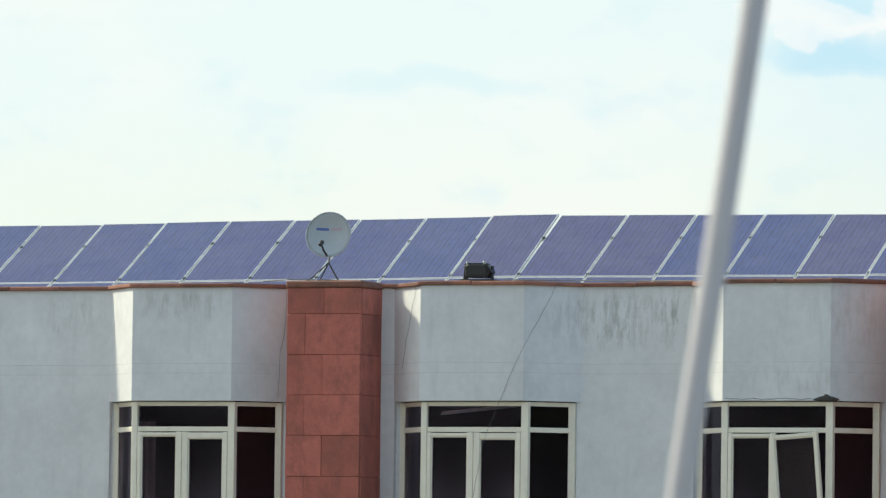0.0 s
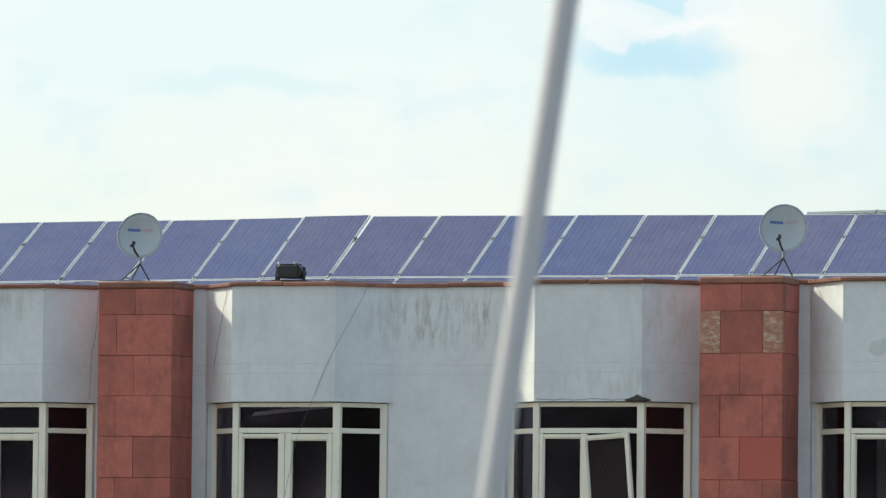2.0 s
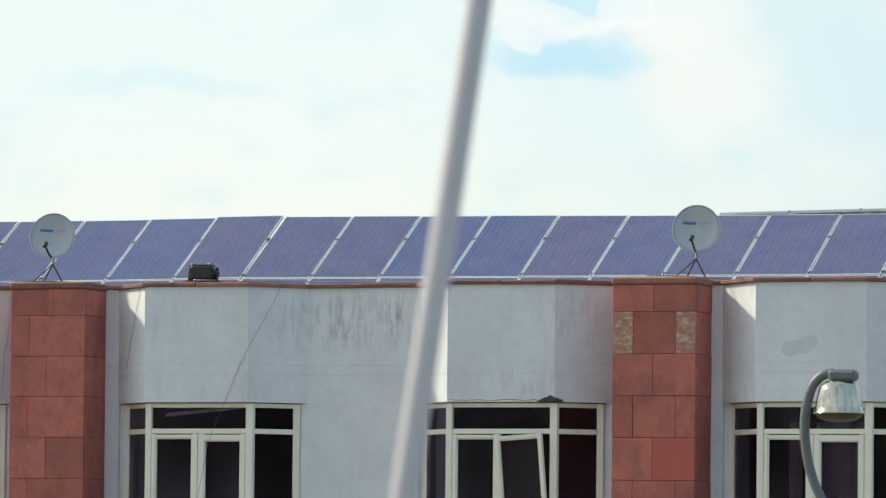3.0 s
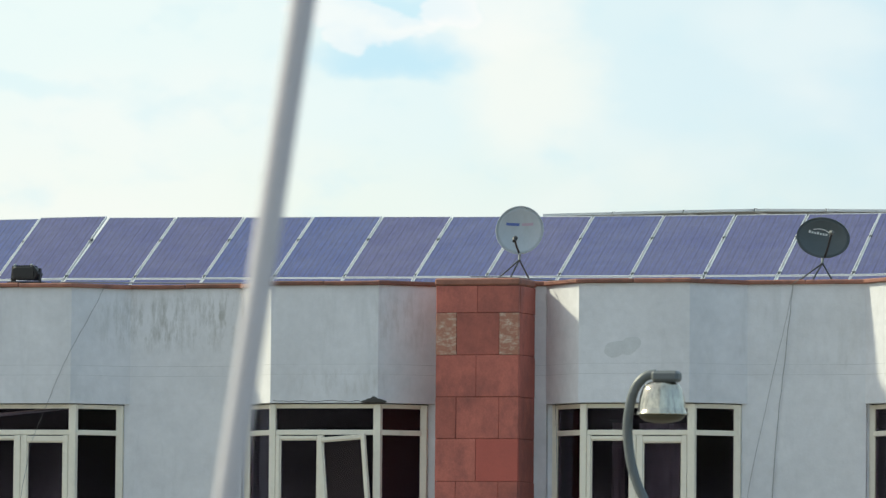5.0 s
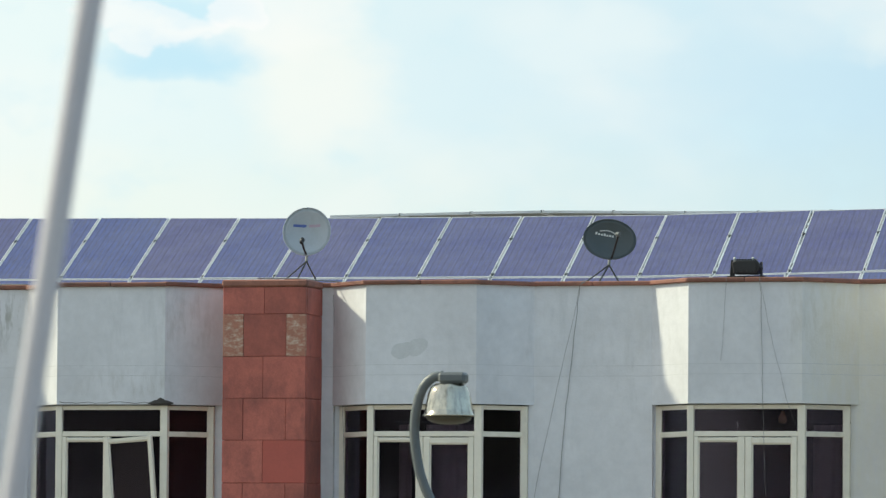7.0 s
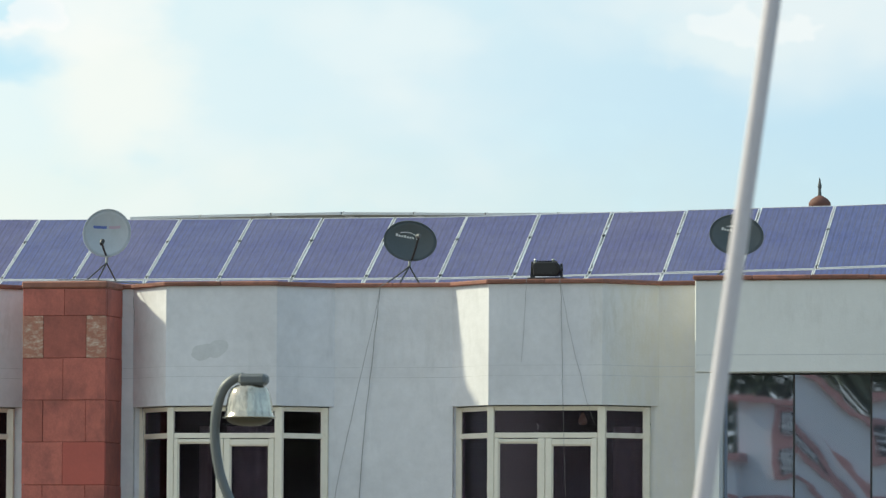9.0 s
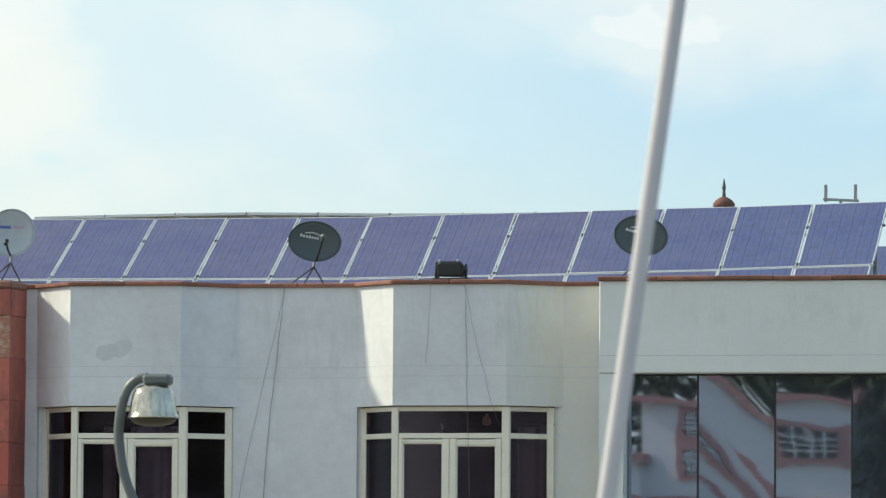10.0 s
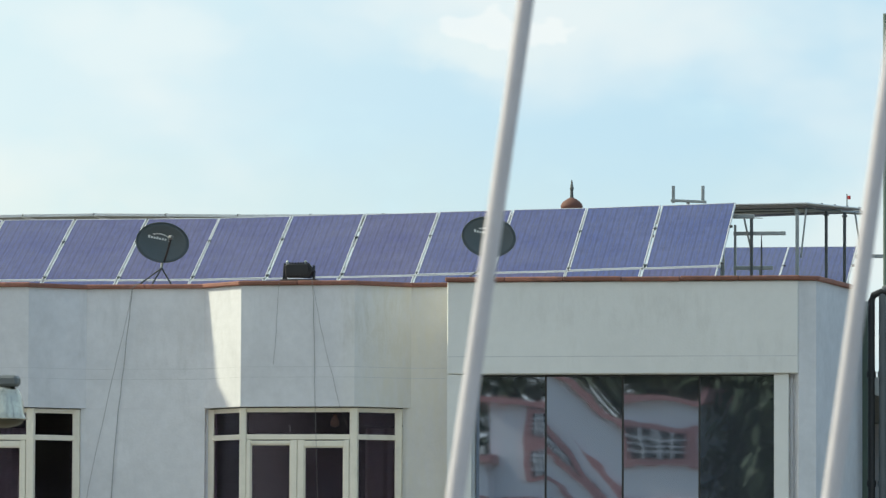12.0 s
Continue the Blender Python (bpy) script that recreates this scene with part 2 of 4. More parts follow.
M_ROOF = material("roof_screed", (0.30, 0.29, 0.27), 0.9, var=0.2, scale=0.8, fine=12)
M_GROUND = material("dry_ground", (0.20, 0.185, 0.15), 0.95, var=0.25, scale=0.15, fine=5, bump=0.3, bump_scale=12)
M_CURTAIN = material("grey_brown_curtain", (0.50, 0.44, 0.43), 0.9, var=0.25, scale=6, fine=40)
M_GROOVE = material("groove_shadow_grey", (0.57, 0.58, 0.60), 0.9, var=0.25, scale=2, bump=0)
# Dark base colour puts the gloom of the unlit rooms into their surfaces.
M_ROOM = material("room_gloom_dull_grey", (0.112, 0.101, 0.115), 0.9, var=0.2)
M_GREEN = material("grey_green_paint", (0.13, 0.18, 0.15), 0.7, var=0.15, scale=2)
M_DOME = material("dome_brown_plaster", (0.15, 0.065, 0.05), 0.8, var=0.2, scale=8)
# One even dark colour for the lamp's bowl.
M_BOWL = material("dark_lamp_bowl", (0.085, 0.075, 0.055), 0.4, var=0.2, bump=0, spec=0.3)
M_AMBER = material("amber_glass", (0.36, 0.24, 0.16), 0.3, var=0.1, bump=0)
M_RED = material("red_plastic", (0.5, 0.03, 0.03), 0.5, var=0.1, bump=0)
M_PINK = material("pink_plaster", (0.48, 0.25, 0.24), 0.85, var=0.1, scale=0.8)
M_WHITE = material("white_plaster", (0.78, 0.79, 0.80), 0.85, var=0.06, scale=0.6)
M_LEAF = material("leaf_green", (0.045, 0.068, 0.038), 0.7, var=0.45, scale=1.5, fine=9)
M_BARK = material("bark_brown", (0.10, 0.075, 0.055), 0.9, var=0.3, scale=3)
M_PATCH = material("broken_plaster", (0.065, 0.06, 0.055), 0.95, var=0.35, scale=12, bump=0.8, bump_scale=30)
M_CANOPY = material("dull_brown_underside", (0.27, 0.25, 0.235), 0.7, var=0.2, scale=3, bump=0.1)
M_PUTTY = material("grey_putty", (0.635, 0.645, 0.67), 0.9, var=0.12, scale=6, fine=40, bump=0.2)
M_BACKSHEET = material("grey_backsheet", (0.30, 0.30, 0.30), 0.7, var=0.15, scale=3, bump=0)


def glass(name, tint, rough, wave=0.0, wave_scale=1.0, mirror=0.0):
    m = bpy.data.materials.new(name)
    m.use_nodes = True
    tr = m.node_tree
    ln = tr.links.new
    b = tr.nodes["Principled BSDF"]
    b.inputs["Base Color"].default_value = (*tint, 1)
    b.inputs["Roughness"].default_value = rough
    b.inputs["Metallic"].default_value = mirror
    b.inputs["Specular IOR Level"].default_value = 0.5
    if wave:
        geo = tr.nodes.new("ShaderNodeNewGeometry")
        mp = tr.nodes.new("ShaderNodeMapping")
        mp.inputs["Scale"].default_value = (1.0, 1.0, 1.3)
        ln(geo.outputs["Position"], mp.inputs[0])
        n = nd(tr, "ShaderNodeTexNoise", scale=wave_scale, detail=1.5, roughness=0.4)
        ln(mp.outputs[0], n.inputs["Vector"])
        bp = nd(tr, "ShaderNodeBump", strength=1.0, distance=wave)
        ln(n.outputs[0], bp.inputs["Height"])
        ln(bp.outputs[0], b.inputs["Normal"])
    return m


def clear_glass(name, tint):
    """Tinted see-through pane with a glossy face."""
    m = bpy.data.materials.new(name)
    m.use_nodes = True
    tr = m.node_tree
    tr.nodes.clear()
    ln = tr.links.new
    out = tr.nodes.new("ShaderNodeOutputMaterial")
    thru = tr.nodes.new("ShaderNodeBsdfTransparent")
    thru.inputs[0].default_value = (*tint, 1)
    gl = tr.nodes.new("ShaderNodeBsdfGlossy")
    gl.inputs["Roughness"].default_value = 0.05
    gl.inputs["Color"].default_value = (0.8, 0.72, 0.85, 1)
    fr = nd(tr, "ShaderNodeFresnel", i0=1.45)
    mix = tr.nodes.new("ShaderNodeMixShader")
    ln(fr.outputs[0], mix.inputs[0])
    ln(thru.outputs[0], mix.inputs[1])
    ln(gl.outputs[0], mix.inputs[2])
    ln(mix.outputs[0], out.inputs[0])
    return m


M_GLASS = clear_glass("tinted_window_glass", (0.80, 0.76, 0.82))
M_FARGLASS = glass("far_dark_glass", (0.012, 0.012, 0.014), 0.2)
M_MIRROR = glass("reflective_tinted_glass", (0.365, 0.408, 0.505), 0.015, 0.00045, 1.5, 0.9)


def cell_material():
    """Blue polycrystalline cells with thin pale gaps and bus bars, laid out in the panel's own UV metres."""
    m = bpy.data.materials.new("solar_cells")
    m.use_nodes = True
    tr = m.node_tree
    ln = tr.links.new
    b = tr.nodes["Principled BSDF"]
    uv = tr.nodes.new("ShaderNodeUVMap")
    uv.uv_map = "cells"
    sep = tr.nodes.new("ShaderNodeSeparateXYZ")
    ln(uv.outputs[0], sep.inputs[0])

    def lines(src, count, width):
        mu = nd(tr, "ShaderNodeMath", op="MULTIPLY", i1=count)
        ln(src, mu.inputs[0])
        fr = nd(tr, "ShaderNodeMath", op="FRACT")
        ln(mu.outputs[0], fr.inputs[0])
        a = nd(tr, "ShaderNodeMath", op="SUBTRACT", i1=0.5)
        ln(fr.outputs[0], a.inputs[0])
        c = nd(tr, "ShaderNodeMath", op="ABSOLUTE")
        ln(a.outputs[0], c.inputs[0])
        g = nd(tr, "ShaderNodeMath", op="GREATER_THAN", i1=0.5 - width)
        ln(c.outputs[0], g.inputs[0])
        return g.outputs[0]

    gx, gy = lines(sep.outputs[0], 6.0, 0.03), lines(sep.outputs[1], 12.0, 0.03)
    bus = lines(sep.outputs[0], 18.0, 0.06)
    mxa = nd(tr, "ShaderNodeMath", op="MAXIMUM")
    ln(gx, mxa.inputs[0])
    gys = nd(tr, "ShaderNodeMath", op="MULTIPLY", i1=0.5)
    ln(gy, gys.inputs[0])
    ln(gys.outputs[0], mxa.inputs[1])
    hb = nd(tr, "ShaderNodeMath", op="MULTIPLY", i1=0.5)
    ln(bus, hb.inputs[0])
    mxb = nd(tr, "ShaderNodeMath", op="MAXIMUM")
    ln(mxa.outputs[0], mxb.inputs[0])
    ln(hb.outputs[0], mxb.inputs[1])
    geo = tr.nodes.new("ShaderNodeNewGeometry")
    vor = nd(tr, "ShaderNodeTexVoronoi", scale=45.0)
    ln(geo.outputs["Position"], vor.inputs["Vector"])
    info = tr.nodes.new("ShaderNodeObjectInfo")
    ramp = tr.nodes.new("ShaderNodeMix")
    ramp.data_type = "RGBA"
    ramp.inputs["A"].default_value = (0.024, 0.047, 0.195, 1)
    ramp.inputs["B"].default_value = (0.045, 0.046, 0.165, 1)
    mxr = nd(tr, "ShaderNodeMath", op="MULTIPLY_ADD", i1=0.25)
    ln(vor.outputs["Color"], mxr.inputs[0])
    half = nd(tr, "ShaderNodeMath", op="MULTIPLY", i1=0.95)
    ln(info.outputs["Random"], half.inputs[0])
    ln(half.outputs[0], mxr.inputs[2])
    ln(mxr.outputs[0], ramp.inputs["Factor"])
    col = tr.nodes.new("ShaderNodeMix")
    col.data_type = "RGBA"
    col.inputs["B"].default_value = (0.13, 0.14, 0.28, 1)
    fac = nd(tr, "ShaderNodeMath", op="MULTIPLY", i1=0.26)
    ln(mxb.outputs[0], fac.inputs[0])
    ln(fac.outputs[0], col.inputs["Factor"])
    # strings of cells differ in tone along the slope
    sm = tr.nodes.new("ShaderNodeMapping")
    sm.inputs["Scale"].default_value = (36.0, 8.0, 1.0)
    ln(uv.outputs[0], sm.inputs[0])
    off = tr.nodes.new("ShaderNodeCombineXYZ")
    ofs = nd(tr, "ShaderNodeMath", op="MULTIPLY", i1=70.0)
    ln(info.outputs["Random"], ofs.inputs[0])
    ln(ofs.outputs[0], off.inputs[0])
    ln(off.outputs[0], sm.inputs["Location"])
    sn = nd(tr, "ShaderNodeTexNoise", scale=1.0, detail=3.0, roughness=0.6)
    ln(sm.outputs[0], sn.inputs["Vector"])
    sv = nd(tr, "ShaderNodeMapRange", i1=0.3, i2=0.7, i3=0.72, i4=1.30)
    ln(sn.outputs[0], sv.inputs[0])
    seam = nd(tr, "ShaderNodeMapRange", i1=0.0, i2=1.0, i3=1.06, i4=0.70)
    ln(lines(sep.outputs[0], 12.0, 0.14), seam.inputs[0])
    tone = nd(tr, "ShaderNodeMath", op="MULTIPLY")
    ln(sv.outputs[0], tone.inputs[0])
    ln(seam.outputs[0], tone.inputs[1])
    stripes = tr.nodes.new("ShaderNodeMix")
    stripes.data_type, stripes.blend_type = "RGBA", "MULTIPLY"
    stripes.inputs["Factor"].default_value = 1.0
    ln(ramp.outputs["Result"], stripes.inputs["A"])
    ln(tone.outputs[0], stripes.inputs["B"])
    ln(stripes.outputs["Result"], col.inputs["A"])
    # a film of dust over the glass
    dust = nd(tr, "ShaderNodeTexNoise", scale=1.4, detail=6.0, roughness=0.65)
    ln(geo.outputs["Position"], dust.inputs["Vector"])
    dr = nd(tr, "ShaderNodeMapRange", i1=0.3, i2=0.75, i3=0.05, i4=0.15)
    ln(dust.outputs[0], dr.inputs[0])
    dm = tr.nodes.new("ShaderNodeMix")
    dm.data_type = "RGBA"
    dm.inputs["B"].default_value = (0.38, 0.36, 0.38, 1)
    ln(dr.outputs[0], dm.inputs["Factor"])
    ln(col.outputs["Result"], dm.inputs["A"])
    ln(dm.outputs["Result"], b.inputs["Base Color"])
    b.inputs["Roughness"].default_value = 0.22
    return m


M_CELLS = cell_material()


# ---- mesh helpers ----
def finish(bm, name, mat, parent=None, smooth=False):
    bmesh.ops.recalc_face_normals(bm, faces=bm.faces)
    me = bpy.data.meshes.new(name)
    bm.to_mesh(me)
    bm.free()
    me.materials.append(mat)
    if smooth:
        for p in me.polygons:
            p.use_smooth = True
    ob = new(name, me)
    if parent:
        ob.parent = parent
    return ob


def part(name, bm, mat, parent, label="", smooth=False):
    return tagged(finish(bm, name, mat, parent, smooth), label)


def holder(name, at=(0, 0, 0), label="", category="", group="", kind=""):
    ob = new(name)
    ob.location = at
    return tagged(ob, label, category, group, kind)


def block(bm, lo, hi, bevel=0.0, m=None):
    """An axis-aligned box from corner to corner, edges rounded by bevel, set by the pose m."""
    ret = bmesh.ops.create_cube(bm, size=1.0)
    vs = ret["verts"]
    s = [hi[i] - lo[i] for i in range(3)]
    c = [(hi[i] + lo[i]) / 2 for i in range(3)]
    for v in vs:
        v.co = Vector([v.co[i] * s[i] + c[i] for i in range(3)])
    if bevel:
        es = list({e for v in vs for e in v.link_edges})
        got = bmesh.ops.bevel(bm, geom=es, offset=bevel, segments=1, affect="EDGES", clamp_overlap=True)
        vs = list({v for f in got["faces"] for v in f.verts} | {v for v in vs if v.is_valid})
    if m is not None:
        bmesh.ops.transform(bm, matrix=m, verts=vs)
    return bm


def box(lo, hi, bevel=0.0, m=None):
    return block(bmesh.new(), lo, hi, bevel, m)


def tube(points, radius, sides=10, radii=None):
    """A round bar along points, closed at both ends."""
    bm = bmesh.new()
    pts = [Vector(p) for p in points]
    rings = []
    for i, p in enumerate(pts):
        d = (pts[min(i + 1, len(pts) - 1)] - pts[max(i - 1, 0)]).normalized()
        u = d.orthogonal().normalized() if abs(d.z) > 0.95 else d.cross(Vector((0, 0, 1))).normalized()
        if i and (u.dot(prev_u) < 0):
            u = -u
        prev_u = u
        w = d.cross(u)
        r = radii[i] if radii else radius
        rings.append([bm.verts.new(p + (u * math.cos(a) + w * math.sin(a)) * r) for a in (2 * math.pi * k / sides for k in range(sides))])
    for a, b in zip(rings, rings[1:]):
        for k in range(sides):
            bm.faces.new((a[k], a[(k + 1) % sides], b[(k + 1) % sides], b[k]))
    bm.faces.new(rings[0])
    bm.faces.new(rings[-1])
    return bm


def lathe(profile, sides=24, m=None):
    """A turned body about z: (radius, height) from one end to the other."""
    bm = bmesh.new()
    rings = [[bm.verts.new((max(r, 0.0005) * math.cos(2 * math.pi * k / sides), max(r, 0.0005) * math.sin(2 * math.pi * k / sides), z)) for k in range(sides)] for r, z in profile]
    for a, b in zip(rings, rings[1:]):
        for k in range(sides):
            bm.faces.new((a[k], a[(k + 1) % sides], b[(k + 1) % sides], b[k]))
    bm.faces.new(rings[0])
    bm.faces.new(rings[-1])
    if m is not None:
        bmesh.ops.transform(bm, matrix=m, verts=bm.verts)
    return bm


def strip(pts, th, z0, z1, out=0.0):
    """A wall along a plan line (left to right, its face towards -y), th thick, with mitred corners; out moves its face forward."""
    bm = bmesh.new()
    P = [Vector(p) for p in pts]
    nrm = [Vector(((b - a).y, -(b - a).x)).normalized() for a, b in zip(P, P[1:])]

    def off(d):
        res = []
        for i, p in enumerate(P):
            if i == 0:
                res.append(p + nrm[0] * d)
            elif i == len(P) - 1:
                res.append(p + nrm[-1] * d)
            else:
                h = (nrm[i - 1] + nrm[i]).normalized()
                res.append(p + h * d / max(h.dot(nrm[i]), 0.3))
        return res
    f, b = off(out), off(out - th)
    col = [[bm.verts.new((q.x, q.y, z)) for q, z in ((f[i], z0), (f[i], z1), (b[i], z1), (b[i], z0))] for i in range(len(P))]
    for a, c in zip(col, col[1:]):
        for k in range(4):
            bm.faces.new((a[k], c[k], c[(k + 1) % 4], a[(k + 1) % 4]))
    bm.faces.new(col[0])
    bm.faces.new(col[-1])
    return bm


# ---- plan of the building (metres; facade towards -y) ----
YF, DEPTH = 72.0, 0.61                 # bay fronts; depth of the bays
YR = YF + DEPTH                        # wall between the bays
BAYS = (-32.00, -27.80, -23.55, -19.38, -15.14)
HALF, SPLAY = 0.735, 0.61
Z_TOP, Z_HEAD, Z_SILL = 5.692, 4.16, 2.0
X_LEFT, X_STEP, X_CORNER = -44.0, -13.21, -8.77


def facade_line(x0, x1):
    pts = [(x0, YR)]
    for c in BAYS:
        pts += [(c - HALF - SPLAY, YR), (c - HALF, YF), (c + HALF, YF), (c + HALF + SPLAY, YR)]
    pts.append((x1, YR))
    return pts


# ---- ground, roof and walls ----
bm = bmesh.new()
bmesh.ops.create_grid(bm, x_segments=8, y_segments=8, size=1500)
tagged(finish(bm, "ground", M_GROUND), "dry bare ground around the building", "ground", kind="structure")

tagged(part("wall_front", strip(facade_line(X_LEFT, X_STEP - 0.01), 0.22, Z_HEAD, Z_TOP), M_WALL, None),
       "white painted parapet wall folded into bays, streaked by rain", "wall", kind="structure")
tagged(part("wall_front_base", strip(facade_line(X_LEFT, X_STEP - 0.01), 0.22, -0.2, Z_SILL), M_WALL, None),
       "white painted wall below the bay windows", "wall", kind="structure")
xs = [X_LEFT] + [v for c in BAYS for v in (c - HALF - SPLAY + 0.010, c + HALF + SPLAY - 0.072)] + [X_STEP - 0.01]
for a, b in zip(xs[::2], xs[1::2]):
    tagged(finish(box((a, YR, Z_SILL + 0.001), (b, YR + 0.22, Z_HEAD - 0.001)), "wall_between_bays", M_WALL),
           "white painted wall between two bay windows", "wall", kind="structure")
tagged(finish(box((X_LEFT, YR + 0.24, 4.55), (-8.6, 92, 4.80)), "roof", M_ROOF), "flat grey screed roof behind the parapet", "roof", kind="structure")
tagged(finish(box((X_LEFT, YR + 2.2, -0.2), (-8.9, YR + 2.4, 4.54)), "wall_inner", M_ROOM), "back wall of the rooms, coloured dark for their gloom", "wall", kind="structure")
tagged(finish(box((X_LEFT, 91.6, -0.2), (-8.6, 92, 4.54)), "wall_back", M_WALL), "plain back wall of the building", "wall", kind="structure")
tagged(finish(box((X_LEFT - 0.3, YR, -0.2), (X_LEFT - 0.01, 92, Z_TOP)), "wall_far_end", M_WALL), "plain end wall of the building", "wall", kind="structure")

# the plain end block with the mirror-glass front
YB = YF - 0.06
tagged(finish(box((X_STEP, YB, 4.56), (X_CORNER, YB + 0.75, Z_TOP + 0.026), 0.012), "fascia", M_FASCIA),
       "deep plain cream fascia over the glass front", "wall", kind="structure")
tagged(finish(box((X_STEP + 0.0, YB + 0.02, -0.2), (-12.90, YB + 0.6, 4.555)), "wall_pier", M_FASCIA),
       "cream painted pier beside the glass front", "wall", kind="structure")
tagged(finish(box((-9.08, YB + 0.06, -0.2), (-8.90, YB + 0.6, 4.555)), "wall_jamb", M_FASCIA),
       "narrow cream painted jamb of the glass front", "wall", kind="structure")
tagged(finish(box((-8.895, YB + 0.20, -0.2), (-8.79, YB + 0.7, 4.555)), "wall_return", M_WALL),
       "recessed white wall strip by the corner", "wall", kind="structure")
tagged(finish(strip([(X_CORNER + 0.004, YB + 0.02), (-8.56, YB + 0.12), (-8.27, YB + 2.7)], 0.2, -0.2, Z_TOP + 0.024), "wall_side", M_WALL),
       "white painted side wall turning back from the corner", "wall", kind="structure")
tagged(finish(box((-8.30, YB + 2.71, -0.2), (-8.21, YB + 3.2, Z_TOP - 0.1)), "wall_edge", M_GREEN),
       "grey-green painted edge of the side wall", "wall", kind="structure")


# ---- coping: terracotta pieces on the parapet ----
def coping(pts, z, name_label):
    P = [Vector(p) for p in pts]
    top = holder("coping", label=name_label, category="coping", kind="structure")
    for a, b in zip(P, P[1:]):
        n = max(1, round((b - a).length / 0.75))
        for k in range(n):
            p, q = a.lerp(b, k / n), a.lerp(b, (k + 1) / n)
            d = (q - p).normalized()
            nn = Vector((d.y, -d.x))
            bm = bmesh.new()
            jz = random.uniform(-0.006, 0.006)
            L = (q - p).length
            ext = 0.02 if n == 1 or k in (0, n - 1) else -0.002
            ang = math.degrees(math.atan2(d.y, d.x))
            block(bm, (-ext if k == 0 else 0.002, -0.05, 0), (L + (ext if k == n - 1 else -0.002), 0.27, 0.056), 0.012,
                  pose(p.x, p.y, z + jz, 0, random.uniform(-0.15, 0.15), ang))
            part("coping_tile", bm, M_COPING, top)
    return top


coping(facade_line(X_LEFT, X_STEP), Z_TOP, "weathered terracotta coping tiles on the white parapet")
coping([(X_STEP, YB), (X_CORNER, YB), (-8.56, YB + 0.12), (-8.27, YB + 2.7)], Z_TOP + 0.026, "terracotta coping tiles on the end block")


# ---- red sandstone pilasters ----
def pilaster(cx, w, label, courses_seed, worn):
    y0 = YF - 0.13
    th = holder("pilaster", (cx, y0, 0), label, "pilaster", "pilasters between the bays")
    part("core", box((-w / 2 + 0.02, 0.03, -0.2), (w / 2 - 0.02, YR - y0 + 0.05, 5.663)), M_MORTAR, th, "dark mortar core")
    part("cap", box((-w / 2 - 0.015, -0.025, 5.668), (w / 2 + 0.02, YR - y0 + 0.2, 5.762), 0.02), M_COPING, th, "terracotta cap slab")
    zs = [5.664, 5.315, 4.77, 4.23, 3.69, 3.14, 2.6, 2.05, 1.5, 0.95, 0.4, -0.15]
    rnd = random.Random(courses_seed)
    for i, (zt, zb) in enumerate(zip(zs, zs[1:])):
        if i == 0:
            cuts = [0.0, 0.5, 1.0]
        elif i % 2:
            cuts = [0.0, 0.25, 0.765, 1.0] if worn else [0.0, 0.25, 1.0]
        else:
            cuts = [0.0, 0.49, 1.0]
        for j, (a, b) in enumerate(zip(cuts, cuts[1:])):
            mat = M_STONE
            if worn and i == 1 and j in (0, 2):
                mat = M_STONE_WORN
            if worn and i == 4 and j == 1:
                mat = M_STONE_RED
            pr = rnd.uniform(0, 0.012)
            bm = box((-w / 2 + a * w + 0.002, -pr, zb + 0.002), (-w / 2 + b * w - 0.002, 0.05, zt - 0.002), 0.005)
            part("stone", bm, mat, th)
        pr = rnd.uniform(0, 0.008)
        part("stone", box((w / 2 - 0.03, 0.053, zb + 0.002), (w / 2 + pr, YR - y0, zt - 0.002), 0.006), M_STONE, th)
        part("stone", box((-w / 2 - pr, 0.053, zb + 0.002), (-w / 2 + 0.03, YR - y0, zt - 0.002), 0.006), M_STONE, th)
    return th


pilaster(-29.87, 1.07, "red sandstone block pilaster between two white bays", 3, False)
pilaster(-21.435, 1.115, "red sandstone pilaster with two pale flaked blocks", 5, True)


# ---- bay windows ----
def seg_pose(a, b):
    d = Vector(b) - Vector(a)
    return pose(a[0], a[1], 0, 0, 0, math.degrees(math.atan2(d.y, d.x))), d.length


